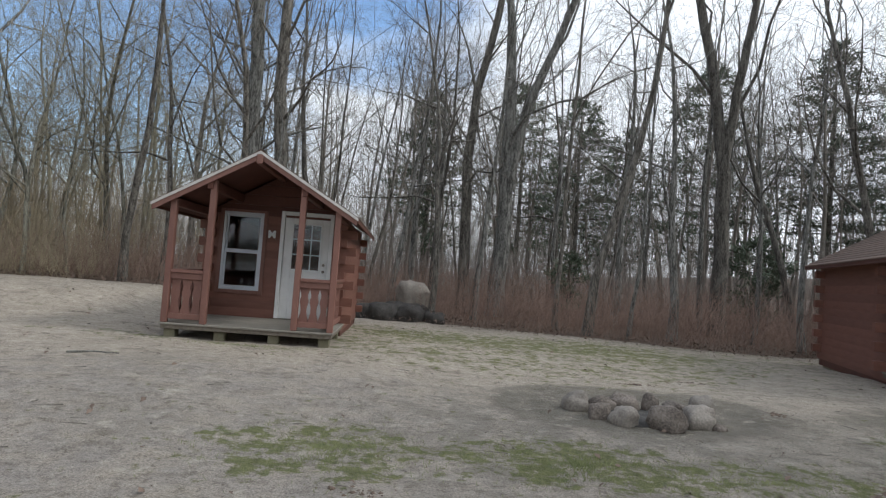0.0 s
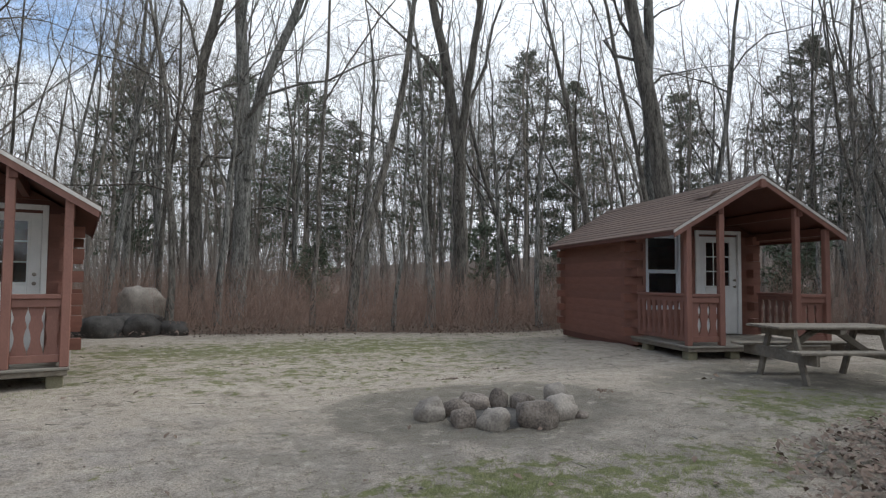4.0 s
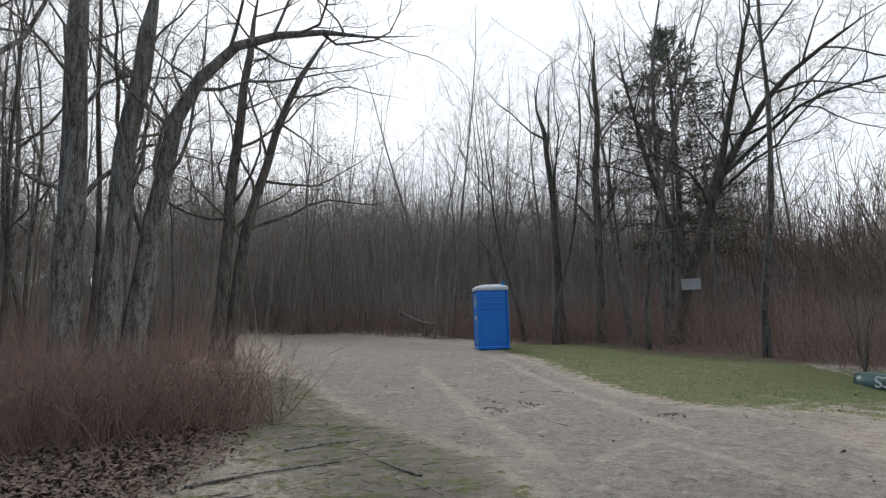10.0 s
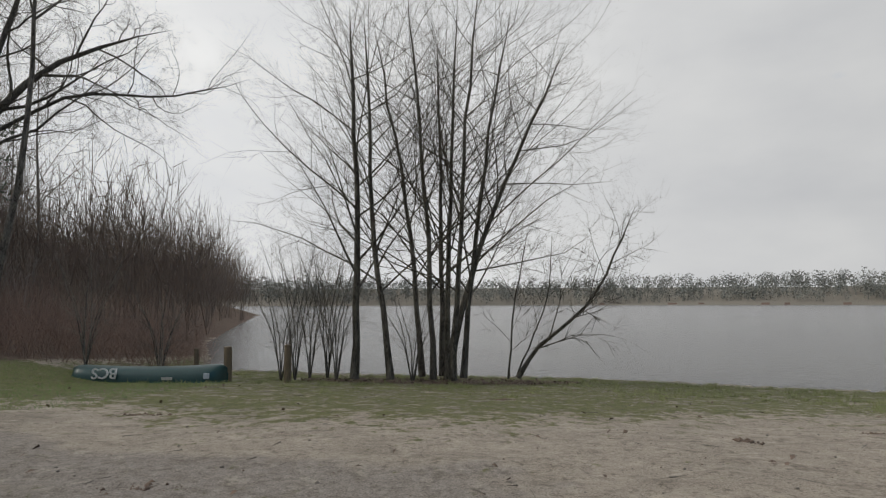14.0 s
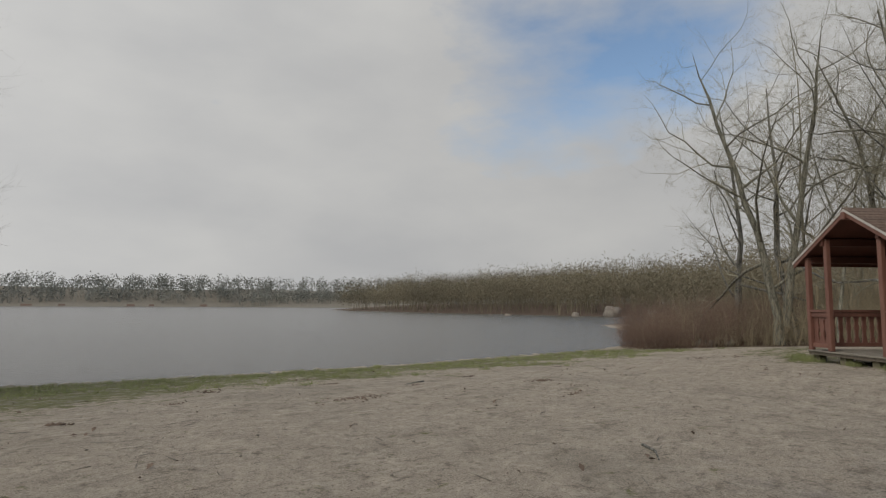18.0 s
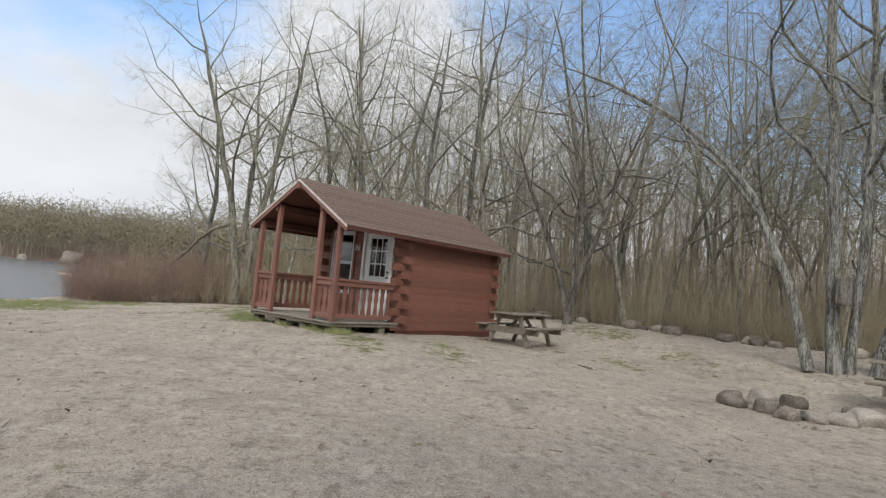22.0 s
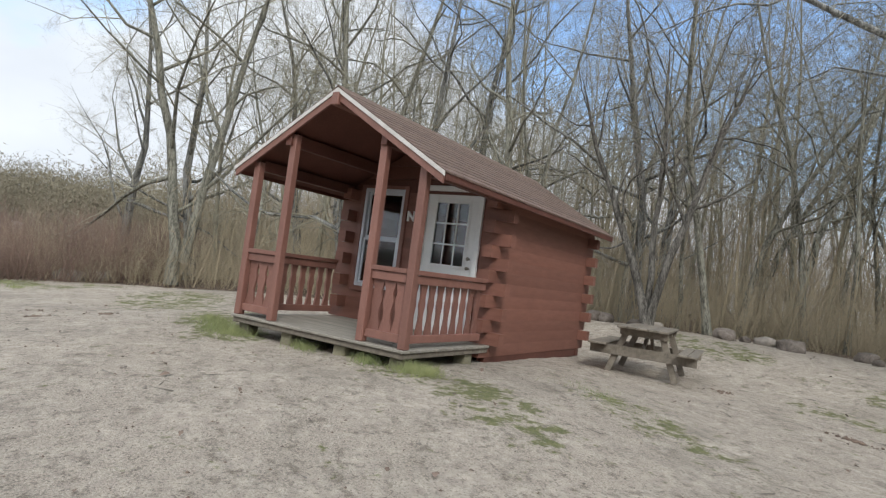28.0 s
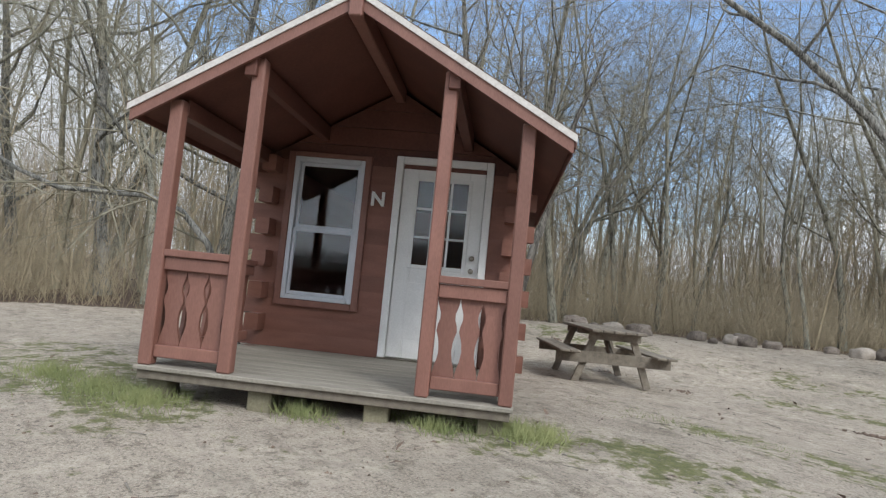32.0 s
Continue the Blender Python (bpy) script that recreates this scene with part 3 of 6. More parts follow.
def baluster(height_m, width, thick):
    """A sawn board whose edges curve in twice, so that two boards leave a slim vase-shaped gap."""
    s, n, left, right = Shape(), 14, [], []
    for i in range(n + 1):
        t = i / n
        cut = 0.42 * max(0.0, math.sin(math.pi * (t - 0.1) / 0.5)) if 0.1 < t < 0.6 else 0.0
        cut = max(cut, 0.34 * math.sin(math.pi * (t - 0.6) / 0.3)) if 0.6 < t < 0.9 else cut
        left.append((-width / 2 * (1 - cut), t * height_m))
        right.append((width / 2 * (1 - cut), t * height_m))
    return s.prism(right + left[::-1], -thick / 2, thick / 2, lambda u, w, d: (u, d, w))


def build_cabin(at):
    cabin = thing("cabin", "red-brown log cabin with a covered front porch", "cabin", at)
    z0 = DECK_Z
    log_h, t = 0.165, 0.14
    courses = int(round((EAVE_Z + 0.05) / log_h))

    def log(name_parent, x0, x1, y0, y1, z, along):
        s = Shape()
        rows = 5
        prof = []
        for k in range(rows + 1):
            w = k / rows * log_h
            bulge = 0.004 * math.sin(math.pi * k / rows)
            prof.append((bulge, w))
        if along == "x":
            outline = [(y0 - b, w) for b, w in prof] + [(y1 + b * 0.2, w) for b, w in prof[::-1]]
            s.prism(outline, x0, x1, lambda u, w, d: (d, u, z + w))
        else:
            outline = [(x0 - b, w) for b, w in prof] + [(x1 + b, w) for b, w in prof[::-1]]
            s.prism(outline, y0, y1, lambda u, w, d: (u, d, z + w))
        part("log", s, RED, name_parent)

    front = part("wall", Shape().box(-HALF + 0.02, HALF - 0.02, WALL_Y + 0.01, WALL_Y + t - 0.01, z0 - 0.06, z0 + 0.0), RED_SHADED, cabin, "front log wall under the porch")
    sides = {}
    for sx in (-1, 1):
        sides[sx] = part("wall", Shape().box(min(sx * (HALF - t + 0.01), sx * (HALF - 0.01)), max(sx * (HALF - t + 0.01), sx * (HALF - 0.01)), WALL_Y, BACK - 0.1, z0 - 0.3, z0 - 0.06), RED_SHADED, cabin, "side wall of stacked logs")
    rear = part("wall", Shape().box(-HALF, HALF, BACK - 0.25, BACK - 0.1, z0 - 0.3, z0 - 0.06), RED_SHADED, cabin, "rear log wall")
    for i in range(-1, courses):
        z = z0 + i * log_h
        out = 0.17 if i % 2 == 0 else 0.0
        if i >= 0:
            spans = [(-HALF - out, HALF + out)]
            for ox0, ox1, oz0, oz1 in (WINDOW, DOOR):
                if z + log_h > z0 + oz0 + 0.02 and z < z0 + oz1 - 0.02:
                    spans = [q for a, b in spans for q in ((a, min(b, ox0)), (max(a, ox1), b)) if q[1] - q[0] > 0.03]
            for a, b in spans:
                log(front, a, b, WALL_Y, WALL_Y + t, z, "x")
        log(rear, -HALF - out, HALF + out, BACK - 0.25, BACK - 0.11, z, "x")
        inn = 0.0 if i % 2 == 0 else 0.2
        for sx in (-1, 1):
            x0, x1 = sorted((sx * HALF, sx * (HALF - t)))
            a = WALL_Y + (t if i % 2 == 0 and i >= 0 else 0) - inn
            log(sides[sx], x0, x1, a, BACK - 0.1 - (0.15 if i % 2 == 0 else -inn * 0.8), z, "y")
    top = z0 + courses * log_h
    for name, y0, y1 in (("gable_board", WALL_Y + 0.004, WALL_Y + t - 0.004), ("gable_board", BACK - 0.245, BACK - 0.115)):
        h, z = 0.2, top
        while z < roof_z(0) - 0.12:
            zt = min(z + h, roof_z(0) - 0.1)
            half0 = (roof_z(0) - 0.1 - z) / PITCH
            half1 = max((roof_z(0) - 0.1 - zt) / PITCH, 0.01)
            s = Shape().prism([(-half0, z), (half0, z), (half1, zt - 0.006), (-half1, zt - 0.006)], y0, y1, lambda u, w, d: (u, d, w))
            part(name, s, RED_SHADED, cabin)
            z = zt
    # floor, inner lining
    part("floor", Shape().box(-HALF + t, HALF - t, WALL_Y + t, BACK - 0.26, z0 - 0.1, z0 - 0.02), ROOM, cabin, "interior floor coloured dark for the dim room")
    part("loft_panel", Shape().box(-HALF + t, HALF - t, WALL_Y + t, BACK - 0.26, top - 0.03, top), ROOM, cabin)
    # deck
    deck = part("deck", Shape().box(-HALF - 0.03, HALF + 0.03, 0.0, 0.045, z0 - 0.1, z0 - 0.034), GREY_WOOD, cabin, "weathered grey porch deck")
    n = 13
    for k in range(n):
        y0 = -0.03 + k * (WALL_Y + 0.03) / n
        part("board", Shape().box(-HALF - 0.05, HALF + 0.05, y0, y0 + (WALL_Y + 0.03) / n - 0.008, z0 - 0.034, z0), DECK, deck)
    for sx in (-1, 1):
        part("rim_joist", Shape().box(*sorted((sx * (HALF - 0.02), sx * (HALF + 0.025))), 0.05, WALL_Y, z0 - 0.1, z0 - 0.036), GREY_WOOD, deck)
    for x in (-HALF + 0.1, -0.45, 0.42, HALF - 0.1):
        for y in (0.16, 1.5):
            part("support_block", Shape().box(x - 0.09, x + 0.09, y - 0.09, y + 0.09, -0.12, z0 - 0.102, 0.012), BLOCK, cabin, "mossy timber block under the deck")
    for sx in (-1, 1):
        part("skirt", Shape().box(*sorted((sx * (HALF - 0.1), sx * (HALF - 0.03))), WALL_Y + 0.2, BACK - 0.3, -0.1, z0 - 0.3), BLOCK, cabin)
    # posts
    for x in (-1.33, -0.72, 0.74, 1.33):
        part("post", Shape().box(x - 0.05, x + 0.05, 0.0, 0.1, z0, roof_z(x, 0.12), 0.01), RED_TRIM, cabin, "square porch post")
    # railings
    def rail_run(p, q, count, wide):
        vec = Vector((q[0] - p[0], q[1] - p[1], 0))
        size = vec.length
        ang = math.atan2(vec.y, vec.x)
        m = Matrix.Translation((p[0], p[1], z0)) @ Matrix.Rotation(ang, 4, "Z")
        rail = part("railing", Shape().box(0, size, -0.045, 0.045, 0.81, 0.865), RED_TRIM, cabin, "porch railing with sawn vase-shaped boards")
        rail.matrix_local = m
        part("lower_rail", Shape().box(0, size, -0.02, 0.02, 0.06, 0.15), RED_TRIM, rail)
        part("upper_rail", Shape().box(0, size, -0.02, 0.02, 0.71, 0.808), RED_TRIM, rail)
        board = baluster(0.6, wide, 0.03).mesh("baluster", RED_TRIM)
        for k in range(count):
            b = part("baluster", board, RED_TRIM, rail)
            b.location = ((k + 0.5) * size / count, 0.036, 0.13)

    rail_run((-1.28, 0.05), (-0.77, 0.05), 3, 0.164)
    rail_run((0.79, 0.05), (1.28, 0.05), 3, 0.158)
    for sx in (-1, 1):
        rail_run((sx * 1.31, 0.11), (sx * 1.31, WALL_Y - 0.2), 9, 0.112)
    # roof
    for sx in (-1, 1):
        def sl(u, w, d, sx=sx):
            return (sx * u, d, w)
        th = 0.04
        roof = part("roof", Shape().prism([(0, roof_z(0) - 0.02), (EAVE, roof_z(EAVE) - 0.02), (EAVE, roof_z(EAVE) - 0.02 - th), (0, roof_z(0) - 0.02 - th)], -0.05, BACK + 0.12, sl), RED_SHADED, cabin, "sloping roof with brown asphalt shingles")
        rows = 14
        for k in range(rows):
            u0, u1 = EAVE + 0.03 - k * EAVE / rows, EAVE + 0.03 - (k + 1.25) * EAVE / rows
            u1 = max(u1, 0.0)
            lo = 0.006
            part("shingle_course", Shape().prism([(u0, roof_z(u0) - 0.018), (u0, roof_z(u0) + lo - 0.002), (u1, roof_z(u1) - 0.008), (u1, roof_z(u1) - 0.018)], -0.085, BACK + 0.15, sl), SHINGLE, roof)
        part("fascia", Shape().prism([(0, roof_z(0) - 0.03), (EAVE, roof_z(EAVE) - 0.03), (EAVE, roof_z(EAVE) - 0.15), (0, roof_z(0) - 0.15)], -0.078, -0.051, sl), RED_TRIM, cabin, "red-brown rake board")
        part("drip_edge", Shape().prism([(0, roof_z(0) - 0.012), (EAVE + 0.02, roof_z(EAVE + 0.02) - 0.012), (EAVE + 0.02, roof_z(EAVE + 0.02) - 0.062), (0, roof_z(0) - 0.062)], -0.092, -0.079, sl), EDGE, cabin, "pale weathered edge strip along the rake")
        part("eave_board", Shape().box(*sorted((sx * EAVE, sx * (EAVE + 0.02))), -0.05, BACK + 0.12, roof_z(EAVE) - 0.11, roof_z(EAVE) - 0.03), RED_SHADED, cabin)
        part("purlin", Shape().box(*sorted((sx * 0.72, sx * 0.81)), -0.04, WALL_Y, roof_z(0.81) - 0.22, roof_z(0.81) - 0.065), RED_SHADED, cabin)
        part("plate_beam", Shape().box(*sorted((sx * 1.28, sx * 1.38)), 0.1, WALL_Y, roof_z(1.38) - 0.2, roof_z(1.38) - 0.065), RED_SHADED, cabin)
    part("ridge_beam", Shape().box(-0.05, 0.05, -0.12, WALL_Y, roof_z(0) - 0.23, roof_z(0) - 0.075, 0.01), RED_TRIM, cabin, "ridge beam poking out under the gable")
    part("ridge_cap", Shape().prism([(-0.13, roof_z(0.13) - 0.002), (0, roof_z(0) + 0.018), (0.13, roof_z(0.13) - 0.002), (0.13, roof_z(0.13) - 0.012), (0, roof_z(0) - 0.0), (-0.13, roof_z(0.13) - 0.012)], -0.09, BACK + 0.155, lambda u, w, d: (u, d, w)), SHINGLE, cabin)
    # window
    wx0, wx1, wz0, wz1 = WINDOW
    wy = WALL_Y
    win = part("window", Shape().box(wx0 - 0.07, wx0, wy - 0.035, wy + 0.05, z0 + wz0 - 0.07, z0 + wz1 + 0.05).box(wx1, wx1 + 0.07, wy - 0.035, wy + 0.05, z0 + wz0 - 0.07, z0 + wz1 + 0.05).box(wx0, wx1, wy - 0.035, wy + 0.05, z0 + wz1, z0 + wz1 + 0.05).box(wx0, wx1, wy - 0.05, wy + 0.05, z0 + wz0 - 0.07, z0 + wz0), RED_TRIM, cabin, "double-hung window in a red casing")
    f = 0.05
    part("window_frame", Shape().box(wx0, wx0 + f, wy - 0.025, wy + 0.08, z0 + wz0, z0 + wz1).box(wx1 - f, wx1, wy - 0.025, wy + 0.08, z0 + wz0, z0 + wz1).box(wx0 + f, wx1 - f, wy - 0.025, wy + 0.08, z0 + wz1 - f, z0 + wz1).box(wx0 + f, wx1 - f, wy - 0.03, wy + 0.08, z0 + wz0, z0 + wz0 + f), VINYL, win, "white vinyl window frame")
    mid = (wz0 + wz1) / 2
    for a, b, yy in ((wz0 + f, mid, wy + 0.0), (mid, wz1 - f, wy + 0.03)):
        sash = part("sash", Shape().box(wx0 + f, wx0 + f + 0.035, yy, yy + 0.03, z0 + a, z0 + b).box(wx1 - f - 0.035, wx1 - f, yy, yy + 0.03, z0 + a, z0 + b).box(wx0 + f + 0.035, wx1 - f - 0.035, yy, yy + 0.03, z0 + b - 0.04, z0 + b).box(wx0 + f + 0.035, wx1 - f - 0.035, yy, yy + 0.03, z0 + a, z0 + a + 0.035), VINYL, win)
        pane = part("pane", Shape().box(wx0 + f + 0.03, wx1 - f - 0.03, yy + 0.012, yy + 0.018, z0 + a + 0.03, z0 + b - 0.035, 0.001), GLASS, sash, "window pane")
    # door
    dx0, dx1, dz0, dz1 = DOOR
    tr = 0.075
    part("door_trim", Shape().box(dx0, dx0 + tr, wy - 0.04, wy + 0.06, z0, z0 + dz1).box(dx1 - tr, dx1, wy - 0.04, wy + 0.06, z0, z0 + dz1).box(dx0 + tr, dx1 - tr, wy - 0.04, wy + 0.06, z0 + dz1 - tr, z0 + dz1), WHITE, cabin, "white door trim")
    a0, a1, b0, b1 = dx0 + tr + 0.004, dx1 - tr - 0.004, z0 + 0.02, z0 + dz1 - tr - 0.004
    g0, g1, h0, h1 = a0 + 0.16, a1 - 0.16, z0 + 0.98, z0 + 1.87
    y0, y1 = wy + 0.01, wy + 0.05
    door = part("door", Shape().box(a0, g0, y0, y1, b0, b1).box(g1, a1, y0, y1, b0, b1).box(g0, g1, y0, y1, b0, h0).box(g0, g1, y0, y1, h1, b1), WHITE, cabin, "closed white door with nine panes")
    part("lite_frame", Shape().box(g0 - 0.03, g0 + 0.01, y0 - 0.012, y0, h0 - 0.03, h1 + 0.03).box(g1 - 0.01, g1 + 0.03, y0 - 0.012, y0, h0 - 0.03, h1 + 0.03).box(g0 + 0.01, g1 - 0.01, y0 - 0.012, y0, h1 - 0.01, h1 + 0.03).box(g0 + 0.01, g1 - 0.01, y0 - 0.012, y0, h0 - 0.03, h0 + 0.01), WHITE, door)
    for k in (1, 2):
        x = g0 + (g1 - g0) * k / 3
        z = h0 + (h1 - h0) * k / 3
        part("muntin", Shape().box(x - 0.012, x + 0.012, y0 - 0.004, y0 + 0.012, h0, h1), WHITE, door)
        part("muntin", Shape().box(g0, g1, y0 - 0.003, y0 + 0.011, z - 0.012, z + 0.012), WHITE, door)
    for i in range(3):
        for k in range(3):
            xa, xb = g0 + (g1 - g0) * i / 3, g0 + (g1 - g0) * (i + 1) / 3
            za, zb = h0 + (h1 - h0) * k / 3, h0 + (h1 - h0) * (k + 1) / 3
            part("pane", Shape().box(xa, xb, y0 + 0.014, y0 + 0.02, za, zb, 0.001), GLASS, door)
    part("lower_panel", Shape().box(a0 + 0.15, a1 - 0.15, y0 - 0.006, y0, b0 + 0.2, h0 - 0.18, 0.004), WHITE, door)
    for z in (0.97, 1.1):
        s = Shape().tube([(a1 - 0.07, y0, z0 + z), (a1 - 0.07, y0 - 0.03, z0 + z), (a1 - 0.07, y0 - 0.05, z0 + z), (a1 - 0.07, y0 - 0.06, z0 + z)], [0.018, 0.014, 0.028, 0.016], 12)
        part("door_knob" if z < 1 else "deadbolt", s, METAL, door, "dull metal knob" if z < 1 else "round deadbolt", True)
    part("sill", Shape().box(dx0, dx1, wy - 0.05, wy + 0.06, z0 + 0.0, z0 + 0.018), METAL, cabin)
    return cabin


def letter_sign(cabin, text):
    c = bpy.data.curves.new("letter", "FONT")
    c.body, c.size, c.extrude, c.offset, c.align_x = text, 0.2, 0.012, 0.006, "CENTER"
    ob = new("letter", c)
    ob.data.materials.append(WHITE)
    ob.parent = cabin
    ob.matrix_local = pose(-0.125, WALL_Y - 0.045, DECK_Z + 1.56, 90, 0, 0)
    tagged(ob, "white cabin letter " + text)


CABINS = {"M": (-3.24, 10.23, 5.3), "L": (8.34, 8.88, -14.8), "N": (-15.14, 1.12, 43.6)}


def cabin_pose(k):
    x, y, a = CABINS[k]
    return pose(x, y, hz(x, y) * 0.5 - 0.05, 0, 0, a)


cabin_n = build_cabin(cabin_pose("N"))
cabin_m = copy_thing(cabin_n, cabin_pose("M"))
cabin_l = copy_thing(cabin_n, cabin_pose("L"))
for c, k, label in ((cabin_n, "N", "red-brown log cabin with porch near the lake"), (cabin_m, "M", "dark red log cabin with porch before the woods"), (cabin_l, "L", "dark red log cabin with porch behind a picnic table")):
    tagged(c, label, "cabin", "log cabins")
letter_sign(cabin_n, "N")
letter_sign(cabin_m, "M")
# the third cabin's roof carries a torn patch of shingles
patch = part("lifted_shingle", Shape().prism([(0.32, roof_z(0.32) + 0.02), (0.5, roof_z(0.5) + 0.075), (0.58, roof_z(0.58) + 0.03), (0.4, roof_z(0.4) + 0.005)], 0.55, 1.05, lambda u, w, d: (-u, d, w)), SHINGLE, cabin_l, "lifted dark flap of shingle")


# ---------------------------------------------------------------- picnic tables
def build_table(at):
    tb = thing("picnic_table", "weathered grey wooden picnic table", "picnic table", at, "picnic tables")
    L = 0.92
    for k in range(5):
        y = -0.36 + k * 0.148
        part("tabletop_board", Shape().box(-L, L, y, y + 0.138, 0.715, 0.752, 0.008), GREY_WOOD, tb)
    for sy in (-1, 1):
        for k in range(2):
            y = sy * 0.64 + (k - 1) * 0.14
            part("bench_board", Shape().box(-L, L, y, y + 0.132, 0.425, 0.46, 0.008), GREY_WOOD, tb)
    for sx in (-1, 1):
        x = sx * 0.64
        for sy in (-1, 1):
            part("leg", Shape().beam((x, sy * 0.5, 0.0), (x, sy * 0.24, 0.715), 0.045, 0.095), GREY_WOOD, tb, "slanted leg")
        part("bench_beam", Shape().box(x + sx * 0.025, x + sx * 0.068, -0.76, 0.76, 0.3, 0.424), GREY_WOOD, tb)
        part("top_cleat", Shape().box(x + sx * 0.025, x + sx * 0.065, -0.34, 0.34, 0.62, 0.714), GREY_WOOD, tb)
        part("brace", Shape().beam((x - sx * 0.02, 0, 0.38), (sx * 0.12, 0, 0.7), 0.045, 0.085), GREY_WOOD, tb, "diagonal brace")
    part("centre_cleat", Shape().box(-0.045, 0.045, -0.34, 0.34, 0.64, 0.714), GREY_WOOD, tb)
    return tb


TABLES = [(7.4, 7.2, -20.0), (-9.9, 11.15, 43.0), (-16.5, 6.5, 140.0)]
table = build_table(pose(TABLES[0][0], TABLES[0][1], hz(*TABLES[0][:2]), 0, 0, TABLES[0][2]))
for x, y, a in TABLES[1:]:
    copy_thing(table, pose(x, y, hz(x, y), 0, 0, a))


# ---------------------------------------------------------------- stones
def stone_shape(seed, sx, sy, sz, rough=0.38):
    bm = bmesh.new()
    bmesh.ops.create_icosphere(bm, subdivisions=3, radius=1.0)
    off = Vector((seed * 7.3, seed * 3.1, seed * 1.7))
    for v in bm.verts:
        n = v.co.normalized()
        k = 1 + rough * noise.noise(n * 1.3 + off) + 0.5 * rough * noise.noise(n * 3.1 + off) + 0.16 * rough * noise.noise(n * 9 + off)
        q = n * k
        q = Vector([math.copysign(abs(c) ** 0.78, c) for c in q])
        v.co = Vector((q.x * sx, q.y * sy, max(q.z, -0.55) * sz))
    me = bpy.data.meshes.new("stone")
    bm.to_mesh(me)
    bm.free()
    me.polygons.foreach_set("use_smooth", [True] * len(me.polygons))
    return me


def place_stone(x, y, sx, sy, sz, seed, material, label, group, turn=0.0, lift=0.0, name="stone"):
    me = stone_shape(seed, sx, sy, sz)
    me.materials.append(material)
    ob = new(name, me)
    ob.matrix_world = pose(x, y, hz(x, y) + sz * 0.42 + lift, 0, 0, turn)
    return tagged(ob, label, "stone", group)


RING_1 = [(1.6, 7.55, 0.2, 0.17, 0.19, 1), (1.9, 7.6, 0.2, 0.16, 0.15, 0), (1.78, 7.18, 0.18, 0.15, 0.16, 0), (1.98, 6.93, 0.19, 0.17, 0.18, 1), (2.38, 6.82, 0.24, 0.2, 0.22, 0), (2.78, 6.98, 0.2, 0.19, 0.22, 1), (2.92, 7.25, 0.19, 0.15, 0.28, 1), (2.72, 7.6, 0.2, 0.16, 0.13, 0), (2.5, 7.72, 0.13, 0.11, 0.2, 0), (2.2, 7.75, 0.22, 0.17, 0.16, 0), (2.95, 6.85, 0.09, 0.07, 0.07, 0)]
for i, (x, y, sx, sy, sz, pale) in enumerate(RING_1):
    place_stone(x, y, sx * 0.8, sy * 0.8, sz * 0.74, i + 1, STONE_PALE if pale else STONE, "rounded grey granite boulder of a fire ring", "fire ring stones", i * 37)
RING_2 = [(-9.75, 7.75, 0.25, 0.2, 0.19, 0), (-9.4, 8.0, 0.2, 0.18, 0.17, 0), (-9.05, 8.05, 0.2, 0.17, 0.14, 0), (-8.95, 8.35, 0.2, 0.17, 0.13, 1), (-8.95, 8.7, 0.25, 0.2, 0.14, 1), (-9.1, 9.15, 0.32, 0.24, 0.19, 1), (-9.1, 9.75, 0.24, 0.2, 0.17, 0), (-10.0, 8.35, 0.28, 0.2, 0.2, 1), (-10.1, 8.9, 0.25, 0.2, 0.17, 0), (-9.7, 9.5, 0.2, 0.18, 0.13, 0)]
for i, (x, y, sx, sy, sz, pale) in enumerate(RING_2):
    place_stone(x, y, sx * 0.74, sy * 0.74, sz * 0.72, i + 21, STONE_PALE if pale else STONE, "flat-sided boulder of a second fire ring", "second fire ring stones", i * 53)
for k, (x, y) in enumerate(((2.25, 7.3), (-9.4, 8.5))):
    s = Shape().tube([(0, 0, 0.0), (0, 0, 0.02), (0, 0, 0.035)], [0.55, 0.45, 0.1], 18)
    ash = part("ash_bed", s, CHAR)
    ash.location = (x, y, hz(x, y) - 0.01)
    tagged(ash, "dark ash bed inside the fire ring", "ash")


